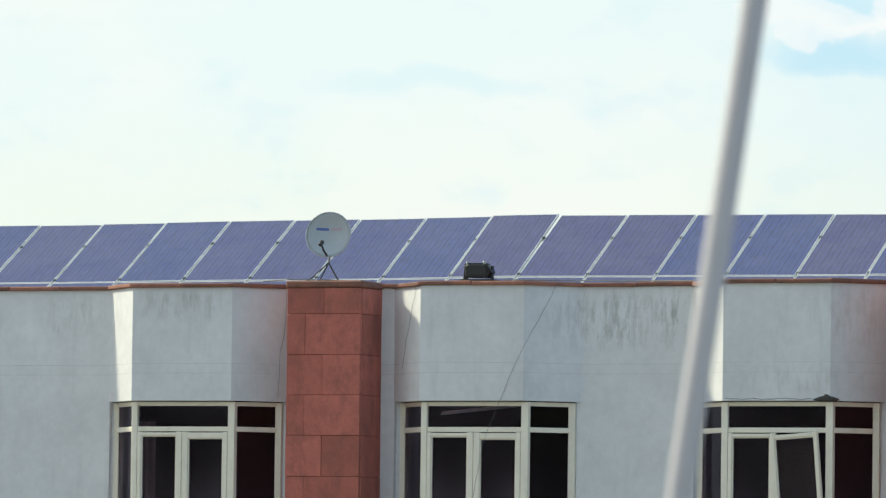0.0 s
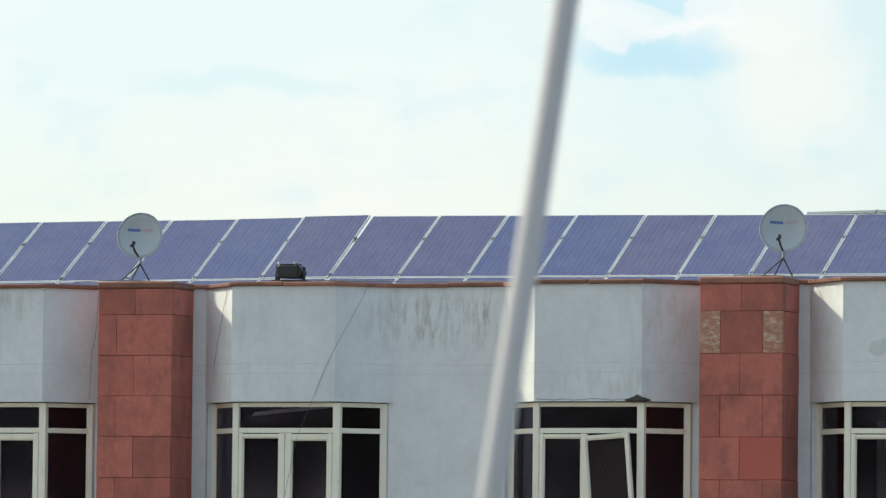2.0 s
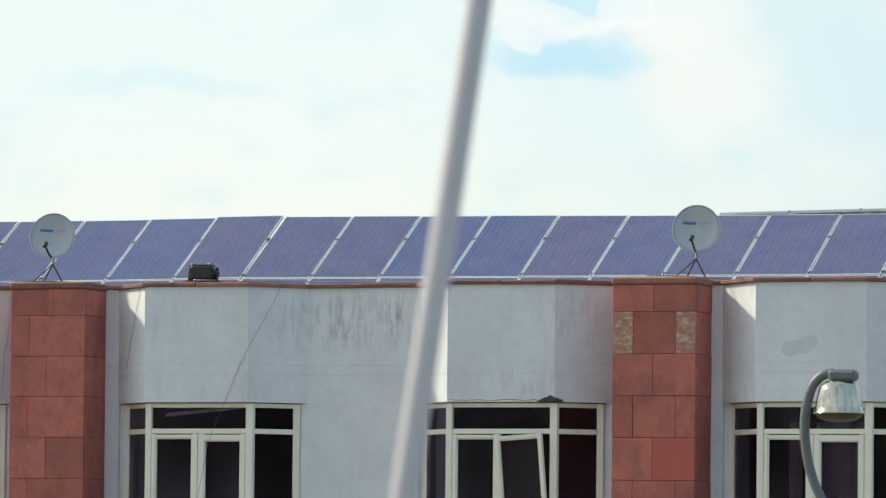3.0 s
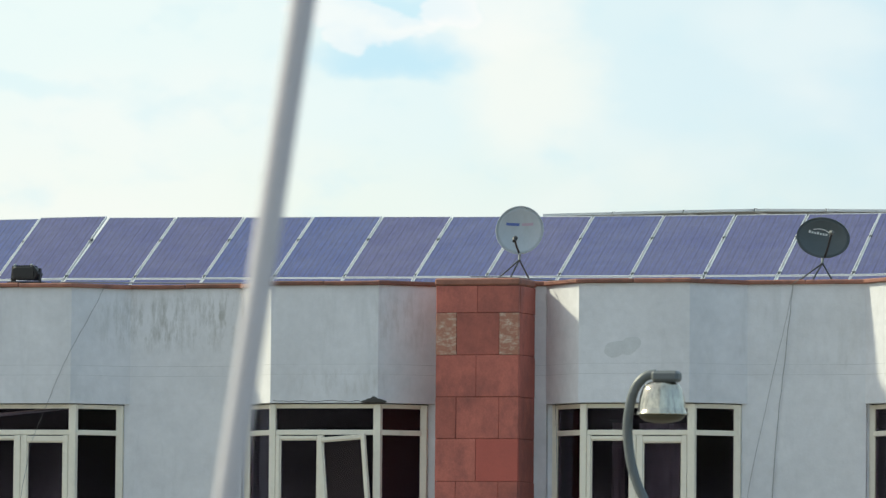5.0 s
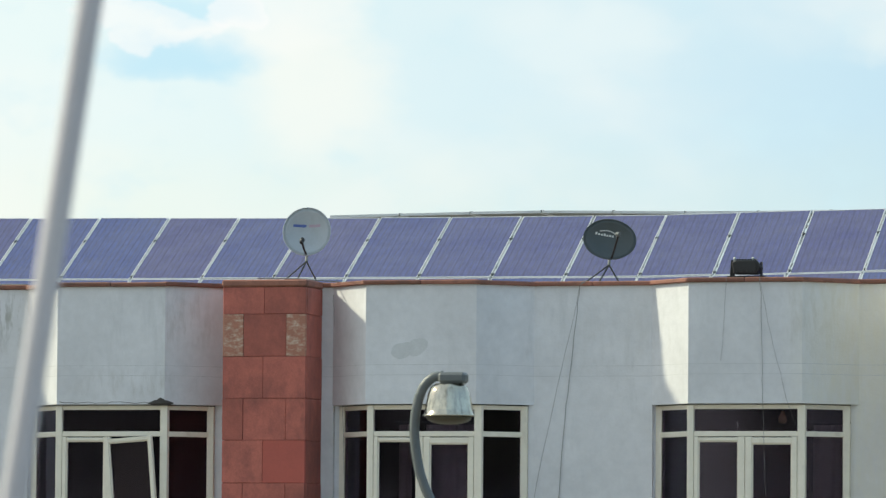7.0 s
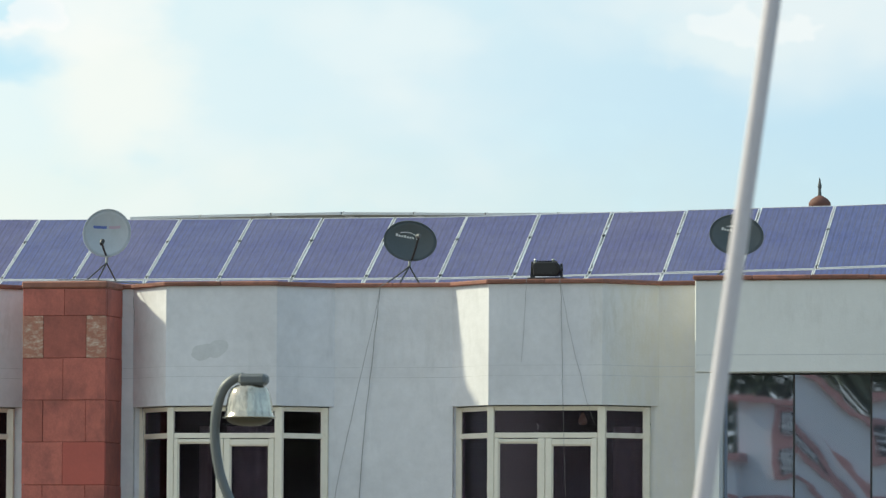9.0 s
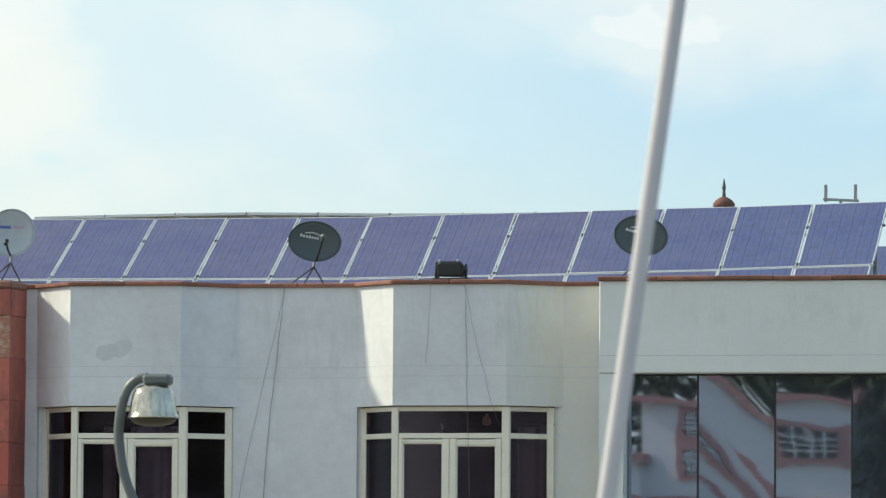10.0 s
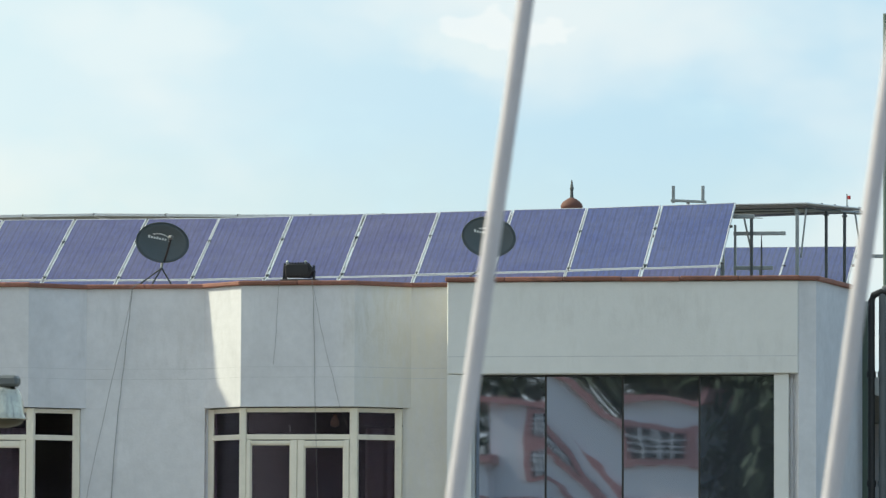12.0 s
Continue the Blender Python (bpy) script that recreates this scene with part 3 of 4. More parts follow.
def bay_window(index, cx, broken=False):
    win = holder("window_%d" % index, (cx, YF, 0), "cream framed bay window with dark glass" + (" and a slipped open sash" if broken else ""), "window", "bay windows", "structure")
    s = 0.11    # set back from the wall's face
    P = [(-HALF - SPLAY + 0.085, DEPTH + 0.10), (-0.714, s), (0.714, s), (HALF + SPLAY - 0.160, DEPTH - 0.01)]
    part("head_rail", strip(P, 0.07, Z_HEAD - 0.068, Z_HEAD - 0.012), M_FRAME, win)
    part("head_bead", strip(P, 0.03, Z_HEAD - 0.040, Z_HEAD - 0.022, 0.010), M_FRAME, win)
    part("sill", strip(P, 0.10, Z_SILL, Z_SILL + 0.07, 0.03), M_FRAME, win)
    for k in range(4):
        wl, wr = ((0.045, 0.035), (0.050, 0.036), (0.054, 0.046), (0.040, 0.052))[k]
        x, y = P[k]
        part("mullion", box((x - wl, y - 0.035, Z_SILL + 0.071), (x + wr, y + 0.06, Z_HEAD - 0.014), 0.006), M_FRAME, win)
    for x0, x1, y in ((-HALF - SPLAY - 0.02, P[0][0] - 0.046, DEPTH + 0.075), (P[3][0] + 0.053, HALF + SPLAY - 0.03, DEPTH + 0.012)):
        part("reveal", box((x0, y, Z_SILL), (x1, DEPTH + 0.20, Z_HEAD - 0.001)), M_WALL, win, "plastered reveal")
    for k, (a, b) in enumerate(zip(P, P[1:])):
        m, L = seg_pose(a, b)
        e = 0.038
        part("transom", box((e, -0.022, 3.745), (L - e, 0.05, 3.812), 0.005, m), M_FRAME, win)
        part("top_pane", box((e, 0.015, 3.805), (L - e, 0.023, Z_HEAD - 0.06), 0, m), M_GLASS, win, "dark glass pane")
        if k != 1:
            part("pane", box((e, 0.015, Z_SILL + 0.06), (L - e, 0.023, 3.75), 0, m), M_GLASS, win, "dark glass pane")
            continue
        mid = L / 2 - 0.015
        for j, (u0, u1) in enumerate(((e + 0.003, mid - 0.003), (mid + 0.003, L - e - 0.022))):
            mm = m
            if broken and j == 1:
                mm = m @ pose(u0, 0, 3.74) @ pose(-0.075, -0.05, -0.025, 0, -4.0, 0) @ pose(0, 0, 0, 1.5, 0, -5) @ pose(-u0, 0, -3.74)
            sash = part("sash", bmesh.new(), M_FRAME, win)
            bm = bmesh.new()
            st = 0.054 if j == 0 else 0.085
            sr = 0.086 if j == 0 else 0.07
            if broken and j == 1:
                st, sr = 0.06, 0.05
            block(bm, (u0, -0.035, Z_SILL + 0.075), (u0 + st, 0.03, 3.741), 0.006, mm)
            block(bm, (u1 - sr, -0.035, Z_SILL + 0.075), (u1, 0.03, 3.741), 0.006, mm)
            block(bm, (u0 + st, -0.033, 3.741 - st), (u1 - sr, 0.03, 3.7315), 0.006, mm)
            block(bm, (u0 + st, -0.033, Z_SILL + 0.0755), (u1 - sr, 0.03, Z_SILL + 0.18), 0.006, mm)
            block(bm, (u0 + st, -0.012, Z_SILL + 0.18), (u0 + st + 0.014, 0.025, 3.741 - st), 0, mm)
            block(bm, (u0 + st + 0.014, -0.012, 3.741 - st - 0.014), (u1 - sr - 0.014, 0.025, 3.741 - st), 0, mm)
            block(bm, (u1 - sr - 0.014, -0.012, Z_SILL + 0.18), (u1 - sr, 0.025, 3.741 - st), 0, mm)
            bmesh.ops.recalc_face_normals(bm, faces=bm.faces)
            bm.to_mesh(sash.data)
            bm.free()
            part("pane", box((u0 + st, 0.002, Z_SILL + 0.15), (u1 - sr, 0.010, 3.741 - st + 0.01), 0, mm), M_GLASS, sash, "dark glass pane")
    return win


# the joinery sits a little off the middle of some bays
for i, (c, dx) in enumerate(zip(BAYS, (0.0, 0.025, -0.008, 0.032, 0.0))):
    bay_window(i + 1, c + dx, broken=(i == 2))

# slab over the rooms, following the bays; room surfaces carry the indoor gloom in their colour
bm = bmesh.new()
plan = facade_line(X_LEFT, X_STEP - 0.02)
vs = [bm.verts.new((x, y + 0.05, 4.175)) for x, y in plan] + [bm.verts.new((X_STEP - 0.02, YR + 2.3, 4.175)), bm.verts.new((X_LEFT, YR + 2.3, 4.175))]
got = bmesh.ops.extrude_face_region(bm, geom=[bm.faces.new(vs)])
bmesh.ops.translate(bm, vec=(0, 0, 0.2), verts=[v for v in got["geom"] if isinstance(v, bmesh.types.BMVert)])
tagged(finish(bm, "ceiling", M_ROOM), "ceiling of the rooms, coloured dark for their gloom", "ceiling", kind="structure")
tagged(finish(box((X_LEFT, YR + 0.25, 0.9), (X_STEP, YR + 2.19, 1.1)), "floor", M_ROOM), "floor of the rooms, coloured dark for their gloom", "floor", kind="structure")
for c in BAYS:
    tagged(finish(box((c - 2.25, YR + 0.23, 1.11), (c - 2.10, YR + 2.19, 4.15)), "wall_partition", M_ROOM), "partition between the rooms, coloured dark for their gloom", "wall", kind="structure")


def curtain(x0, x1, y, label):
    th = holder("curtain", (x0, y, 1.15), label, "curtain", "curtains behind the windows")
    bm = bmesh.new()
    n = 60
    lo, hi = [], []
    for i in range(n + 1):
        u = i / n
        yy = 0.03 * math.sin(u * (x1 - x0) * 38 + 0.8 * math.sin(u * 9))
        lo.append(bm.verts.new(((x1 - x0) * u, yy, 0)))
        hi.append(bm.verts.new(((x1 - x0) * u, yy * 0.6, 2.75)))
    for i in range(n):
        bm.faces.new((lo[i], lo[i + 1], hi[i + 1], hi[i]))
    bmesh.ops.solidify(bm, geom=bm.faces[:], thickness=0.006)
    part("cloth", bm, M_CURTAIN, th, smooth=True)
    part("rod", tube([(-0.05, 0.0, 2.78), (x1 - x0 + 0.05, 0.0, 2.78)], 0.012, 8), M_DARKSTEEL, th)


curtain(-19.36, -18.70, YF + 0.22, "drawn grey-brown curtain behind the glass")
curtain(-19.72, -19.55, YF + 0.22, "narrow grey-brown curtain behind the glass")
curtain(-14.38, -13.95, YF + 0.60, "drawn grey-brown curtain behind the glass")
curtain(-16.30, -15.98, YF + 0.78, "pale grey-brown curtain behind the side pane")
curtain(-33.10, -32.72, YF + 0.78, "narrow grey-brown curtain behind the glass")

# scored plaster lines along the walls: flat strips with the groove's shadow as their grey
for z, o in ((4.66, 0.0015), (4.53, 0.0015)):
    tagged(finish(strip(facade_line(X_LEFT, X_STEP - 0.01), 0.01, z, z + 0.005, o), "trim", M_GROOVE), "thin grey strip as the shadow of a scored line in the white plaster", "plaster line", kind="structure")
tagged(finish(box((X_STEP + 0.01, YB - 0.0015, 4.775), (X_CORNER - 0.01, YB + 0.01, 4.784)), "trim", M_GROOVE), "thin grey strip as the shadow of a scored line in the cream fascia", "plaster line", kind="structure")

# ---- mirror-glass front of the end block ----
gf = holder("window_6", (-11.0, YB + 0.32, 0), "mirror glass front in four tall panes under the fascia", "window", kind="structure")
edges = (-12.90, -12.0, -11.02, -10.05, -9.085)
# each sheet is warped in its own way: bow across, bow up, twist
WARP = ((0.0010, 0.0012, 0.0004), (0.0004, -0.0010, 0.0100), (-0.0048, 0.0006, 0.0005), (0.0012, -0.0020, -0.0020))
for (a, b), (bow_x, bow_z, twist) in zip(zip(edges, edges[1:]), WARP):
    bm = bmesh.new()
    n, w, zm = 20, b - a - 0.024, 3.75
    grid = []
    for j in range(n + 1):
        z = 0.6 + 3.95 * j / n
        v = max(-1.2, min(1.2, z - zm))
        grid.append([])
        for i in range(n + 1):
            u = (i / n - 0.5) * w
            grid[-1].append(bm.verts.new((a + 0.012 + 11.0 + w * i / n, bow_x * u * u / 2 + bow_z * v * v / 2 + twist * u * v, z)))
    for j in range(n):
        for i in range(n):
            bm.faces.new((grid[j][i], grid[j][i + 1], grid[j + 1][i + 1], grid[j + 1][i]))
    pane = part("pane", bm, M_MIRROR, gf, "mirror-tinted warped glass pane", smooth=True)
    part("backing", box((a + 0.012 + 11.0, 0.022, 0.6), (b - 0.012 + 11.0, 0.034, 4.55)), M_BLACK, pane, "dark back of the glass")
for a in edges[1:-1]:
    part("joint", box((a - 0.012 + 11.0, -0.008, 0.6), (a + 0.012 + 11.0, 0.02, 4.55)), M_BLACK, gf, "black sealant joint")
part("sill", box((-1.9, -0.05, 0.3), (1.915, 0.3, 0.6)), M_FASCIA, gf)
part("top_channel", box((-1.9, -0.03, 4.538), (1.915, -0.012, 4.555)), M_BLACK, gf, "dark top channel")


# ---- solar array ----
TILT = math.atan2(0.905, 1.75)
PL, PW, PITCH, X0, YP = 1.955, 0.988, 1.01, -36.44, 75.13


def panel_mesh():
    """One framed panel lying in its own plane: x across, y up the slope, z out of the glass."""
    f = bmesh.new()
    t = 0.015
    block(f, (0, 0, -0.04), (PW, t, 0), 0.003)
    block(f, (0, PL - t, -0.04), (PW, PL, 0), 0.003)
    block(f, (0, t, -0.04), (t, PL - t, 0), 0.003)
    block(f, (PW - t, t, -0.04), (PW, PL - t, 0), 0.003)
    g = bmesh.new()
    uv = g.loops.layers.uv.new("cells")
    block(g, (t, t, -0.012), (PW - t, PL - t, -0.005))
    for fc in g.faces:
        for lp in fc.loops:
            lp[uv].uv = ((lp.vert.co.x - t) / (PW - 2 * t), (lp.vert.co.y - t) / (PL - 2 * t))
    return f, g


def first_panel(row):
    th = new("solar_panel")
    th.parent = row
    f, g = panel_mesh()
    part("frame", f, M_ALU, th, "silver aluminium frame")
    part("cell_sheet", g, M_CELLS, th, "blue cell sheet under glass")
    part("backsheet", box((0.016, 0.016, -0.020), (PW - 0.016, PL - 0.016, -0.016)), M_BACKSHEET, th, "grey backsheet")
    for v in (0.03, 0.61):
        part("clamp", box((PW - 0.008, PL * v, -0.02), (PW + 0.036, PL * v + 0.035, 0.008), 0.003), M_DARKSTEEL, th, "dark mid clamp")
    return th


def array(label):
    return holder("solar_array", (0, 0, 0), label, "solar array", "rooftop solar arrays")


def add_panel(row, m):
    p = copy_thing(master, m)
    p.parent = row
    return p


FRONT = "long tilted row of blue solar panels in silver frames"
front_rows = [array(FRONT), array(FRONT)]
KX = (-37.0, -35.4, -30.4, -28.4, -24.3, -20.3, -17.2, -15.2, -12.2, -10.2)
KB = (5.95, 5.95, 5.965, 5.985, 5.975, 5.96, 5.95, 5.98, 6.045, 6.09)
KT = (6.885, 6.892, 6.93, 6.945, 6.905, 6.88, 6.885, 6.925, 6.975, 7.03)
master = first_panel(front_rows[0])


def set_panel(ob, x, y, zb, zt, rise=0.0):
    """A panel's pose from its lower and upper edge heights; rise: how much its far side lies higher than its near side."""
    ang = math.degrees(math.asin((zt - zb) / PL))
    return pose(x, y, zb, 0, -math.degrees(rise / PW), 0) @ pose(0, 0, 0, ang, 0, 0)


used = False
for k in range(-1, 26):
    x = X0 + k * PITCH + 0.02
    zb, zt = float(np.interp(x, KX, KB)), float(np.interp(x, KX, KT))
    rise = float(np.interp(x + PITCH, KX, KT)) - zt
    m = set_panel(master, x, YP, zb, zt, rise) @ pose(0, 0, random.uniform(-0.004, 0.004), random.uniform(-0.25, 0.25), random.uniform(-0.2, 0.2), 0)
    if not used:
        master.matrix_basis, used = m, True
    else:
        add_panel(front_rows[k > 11], m)
    # the lower panel of the same slope
    run = math.sqrt(max(PL ** 2 - (zt - zb) ** 2, 0.1)) + 0.008
    add_panel(front_rows[k > 11], set_panel(master, x, YP - run - 0.006, zb - (zt - zb) - 0.012, zb - 0.012, rise))


def rails(th, x0, x1, y, z):
    """Rails and legs that carry a row, standing on the roof."""
    n = int((x1 - x0) / 2.6)
    for dy, dz in ((0.45, 0.16), (1.35, 0.62)):
        part("rail", box((x0, y + dy - 0.02, z + dz - 0.04), (x1, y + dy + 0.02, z + dz)), M_STEEL, th, "galvanised steel rail")
    for i in range(n + 1):
        xx = x0 + i * (x1 - x0 - 0.06) / n
        part("leg", box((xx, y + 1.33, 4.8), (xx + 0.05, y + 1.38, z + 0.58)), M_STEEL, th, "galvanised steel leg")
        part("leg", box((xx, y + 0.43, 4.8), (xx + 0.05, y + 0.48, z + 0.12)), M_STEEL, th, "galvanised steel leg")


rails(front_rows[0], -37.4, -24.4, YP, 5.97)
rails(front_rows[1], -24.3, -10.3, YP, 5.97)

# the flat table of panels behind: its near rim and grey underside just show over the front row
back_row = array("flat raised table of solar panels behind, its grey underside showing")
RX = (-22.21, -21.4, -20.59, -19.79, -19.23, -18.59, -17.79, -17.0, -16.21, -15.74)
RZ = (6.972, 6.985, 6.998, 7.007, 7.011, 7.004, 6.989, 6.976, 6.973, 6.977)
for k in range(11):
    x = RX[0] + PITCH * k
    z, zn = float(np.interp(x, RX, RZ)), float(np.interp(x + PITCH, RX, RZ))
    add_panel(back_row, pose(x, 77.6, z, 0, -math.degrees((zn - z) / PITCH), 0))
for y in (78.0, 79.1):
    part("rail", box((RX[0], y, 6.83), (RX[0] + 11 * PITCH, y + 0.04, 6.87)), M_STEEL, back_row, "galvanised steel rail")
    for k in range(6):
        part("leg", box((RX[0] + 2.19 * k, y, 4.8), (RX[0] + 2.19 * k + 0.05, y + 0.05, 6.829)), M_STEEL, back_row, "galvanised steel leg")


# ---- satellite dishes ----
def dish(x, y, z_c, dia_x, dia_z, mat, label, aim, foot_z, logo):
    """An offset dish on a three-legged stand; aim turns it about z, positive to the right."""
    th = holder("satellite_dish", (x, y, foot_z), label, "satellite dish", "dishes on the parapet")
    h = z_c - foot_z
    face = pose(0, 0, h, 90 - 12, 0, aim) @ pose(0, 0, 0, 0, 0, logo[2])
    bm = bmesh.new()
    sides, rings = 32, 6
    front = [[bm.verts.new((dia_x / 2 * r / rings * math.cos(a), dia_z / 2 * r / rings * math.sin(a), 0.10 * (r / rings) ** 2 - 0.10)) for a in (2 * math.pi * k / sides for k in range(sides))] for r in range(1, rings + 1)]
    c0 = bm.verts.new((0, 0, -0.10))
    back = [[bm.verts.new(v.co - Vector((0, 0, 0.008))) for v in ring] for ring in front]
    c1 = bm.verts.new((0, 0, -0.108))
    for lay, c in ((front, c0), (back, c1)):
        for k in range(sides):
            bm.faces.new((c, lay[0][k], lay[0][(k + 1) % sides]))
        for a, b in zip(lay, lay[1:]):
            for k in range(sides):
                bm.faces.new((a[k], a[(k + 1) % sides], b[(k + 1) % sides], b[k]))
    for k in range(sides):
        bm.faces.new((front[-1][k], front[-1][(k + 1) % sides], back[-1][(k + 1) % sides], back[-1][k]))
    bmesh.ops.transform(bm, matrix=face, verts=bm.verts)
    refl = part("reflector", bm, mat, th, smooth=True)
    rim = tube([face @ Vector((dia_x / 2 * math.cos(a), dia_z / 2 * math.sin(a), 0.0)) for a in (2 * math.pi * k / 32 for k in range(33))], 0.008, 6)
    part("rim", rim, mat, refl)
    tip = face @ Vector((logo[3] * dia_x, logo[4] * dia_z, 0.28))
    foot = face @ Vector((logo[5] * dia_x, -dia_z / 2 * 0.93, 0.0))
    part("feed_arm", tube([foot, foot.lerp(tip, 0.5) + Vector((0, 0, -0.02)), tip], 0.014, 8), M_BLACK, th, "black feed arm")
    d = (face @ Vector((0, 0.05, -0.05)) - tip).normalized()
    lnb = tube([tip - d * 0.06, tip - d * 0.02, tip + d * 0.01, tip + d * 0.05], 0.03, 10, (0.02, 0.022, 0.032, 0.032))
    part("feed_horn", lnb, M_BLACK if logo[0] != "grey" else M_LAMPGREY, th, "feed horn")
    hub = face @ Vector((0, -0.1 * dia_z, -0.16))
    low = Vector((-0.03, 0.10, h - dia_z / 2 - 0.06))
    part("bracket", tube([face @ Vector((0, -0.1 * dia_z, -0.10)), hub, low], 0.02, 8), M_STEEL, th, "steel back bracket")
    for fx, fy in ((-0.33, -0.04), (-0.15, 0.0), (0.08, 0.28)):
        part("leg", tube([low, (fx, fy, 0.0)], 0.011, 6), M_DARKSTEEL, th)
    part("base_plate", box((-0.38, -0.06, -0.02), (0.12, 0.34, 0.004), 0.003), M_DARKSTEEL, th)
    # printed mark: plain shapes
    for u0, u1, v0, v1, mm in logo[1]:
        bm = bmesh.new()
        n = 6
        vs = []
        for i in range(n + 1):
            u = u0 + (u1 - u0) * i / n
            for v in (v0, v1):
                zz = 0.10 * min((2 * u) ** 2 + (2 * v) ** 2, 1) - 0.10 + 0.004
                vs.append(bm.verts.new(face @ Vector((u * dia_x, v * dia_z, zz))))
        for i in range(n):
            bm.faces.new((vs[2 * i], vs[2 * i + 1], vs[2 * i + 3], vs[2 * i + 2]))
        part("printed_mark", bm, mm, refl)
    return th


TWO_TONE = ("black", ((-0.30, -0.03, 0.125, 0.18, M_BLUEPRINT), (0.02, 0.27, 0.125, 0.18, M_PINKPRINT)), 0, -0.03, -0.32, 0.0)
PALE = ("grey", tuple((-0.30 + 0.052 * k, -0.262 + 0.052 * k, 0.10, 0.165 if k in (0, 3) else 0.148, M_WHITEPRINT) for k in range(7))
        + tuple((-0.22 + 0.034 * k, -0.185 + 0.034 * k, 0.185 + 0.06 * math.sin(math.pi * (k + 0.5) / 10) - 0.004 * k, 0.185 + 0.06 * math.sin(math.pi * (k + 0.5) / 10) - 0.004 * k + 0.022, M_WHITEPRINT) for k in range(10))
        + ((0.095, 0.125, 0.09, 0.17, M_WHITEPRINT),),
        -9, 0.20, 0.02, 0.10)
YD = 72.55
ZC = Z_TOP + 0.056
W_LABEL = "pale grey round satellite dish on a tripod stand"
D_LABEL = "dark grey oval satellite dish on a tripod stand"
dish(-30.105, YD, 6.42, 0.62, 0.63, M_DISH_W, W_LABEL, 8, 5.745, TWO_TONE)
dish(-21.075, YD, 6.42, 0.62, 0.64, M_DISH_W, W_LABEL, 8, 5.745, TWO_TONE)
dish(-17.15, 73.05, 6.315, 0.685, 0.53, M_DISH_D, D_LABEL, 8, 5.745, PALE)
dish(-12.86, 72.95, 6.35, 0.685, 0.53, M_DISH_D, D_LABEL, 8, ZC + 0.018, PALE)


# ---- floodlights on the parapet ----
def floodlight(x, label):
    th = holder("floodlight", (x, 72.22, ZC), label, "floodlight", "floodlights on the parapet")
    part("foot", box((-0.24, -0.12, 0.0), (0.24, 0.16, 0.03), 0.006), M_BLACK, th)
    for s in (-1, 1):
        part("bracket", box((s * 0.18 - 0.012, -0.03, 0.03), (s * 0.18 + 0.012, 0.03, 0.21), 0.003), M_BLACK, th)
    bm = bmesh.new()
    ring = [bm.verts.new((x, -0.10, z)) for x, z in ((-0.165, 0.055), (-0.185, 0.205), (-0.13, 0.228), (0.115, 0.228), (0.19, 0.135), (0.14, 0.05))]
    got = bmesh.ops.extrude_face_region(bm, geom=[bm.faces.new(ring)])
    bmesh.ops.translate(bm, vec=(0, 0.21, 0), verts=[v for v in got["geom"] if isinstance(v, bmesh.types.BMVert)])
    bmesh.ops.bevel(bm, geom=bm.edges[:], offset=0.012, segments=1, affect="EDGES", clamp_overlap=True)
    body = part("housing", bm, M_BLACK, th, "black finned housing")
    for i in range(7):
        part("fin", box((-0.12 + i * 0.036, -0.09, 0.226), (-0.11 + i * 0.036, 0.10, 0.246)), M_BLACK, body)
    for x in (-0.15, 0.085):
        part("knob", lathe([(0.018, 0.22), (0.02, 0.255), (0.012, 0.268)], 10, pose(x, -0.06, 0)), M_STEEL, th, "grey clamp knob")
    part("visor", box((0.0, -0.12, 0.0), (0.16, -0.098, 0.016), 0.004, pose(0.115, 0, 0.232, 0, 50, 0)), M_BLACK, th)
    part("arm", box((-0.225, -0.03, 0.02), (-0.20, 0.03, 0.225), 0.004, pose(0, 0, 0, 0, 4, 0)), M_BLACK, th)
    part("lens", box((-0.13, -0.115, 0.085), (0.13, -0.102, 0.175)), M_BLACK, th, "dark front lens")
    return th


floodlight(-27.78, "black floodlight lying on the terracotta coping")
floodlight(-15.16, "black floodlight fixed on the terracotta coping")


# ---- cables down the walls ----
def cable(points, label, r=0.0045):
    pts = [Vector(p) for p in points]
    dense = []
    for a, b in zip(pts, pts[1:]):
        for k in range(6):
            p = a.lerp(b, k / 6)
            dense.append(p + Vector((random.uniform(-0.006, 0.006), 0, 0)))
    dense.append(pts[-1])
    tagged(finish(tube(dense, r, 5), "cable", M_CABLE), label, "cable", "cables down the wall")


LC = "thin grey cable hanging down the white wall"
cable([(-17.35, YF + 0.50, 5.76), (-17.42, YF + 0.545, 5.70), (-17.52, YR - 0.05, 5.2), (-17.72, YR - 0.03, 4.4), (-18.0, YR - 0.03, 3.1), (-18.1, YR - 0.03, 2.4)], LC, 0.0028)
cable([(-17.32, YF + 0.50, 5.76), (-17.42, YF + 0.55, 5.70), (-17.50, YR - 0.04, 5.0), (-17.62, YR - 0.02, 4.0), (-17.72, YR - 0.02, 2.6)], LC, 0.0045)
cable([(-14.95, YF - 0.06, 5.755), (-14.93, YF - 0.02, 5.5), (-14.92, YF - 0.015, 4.6), (-14.91, YF - 0.015, 4.15), (-14.88, YF + 0.05, 3.0)], LC, 0.003)
cable([(-14.94, YF - 0.06, 5.755), (-14.85, YF - 0.02, 5.2), (-14.60, YF - 0.015, 4.2), (-14.5, YF + 0.05, 3.9)], LC, 0.0022)
cable([(-15.37, YF - 0.06, 5.755), (-15.41, YF - 0.015, 5.2), (-15.45, YF - 0.015, 4.7)], LC, 0.0022)
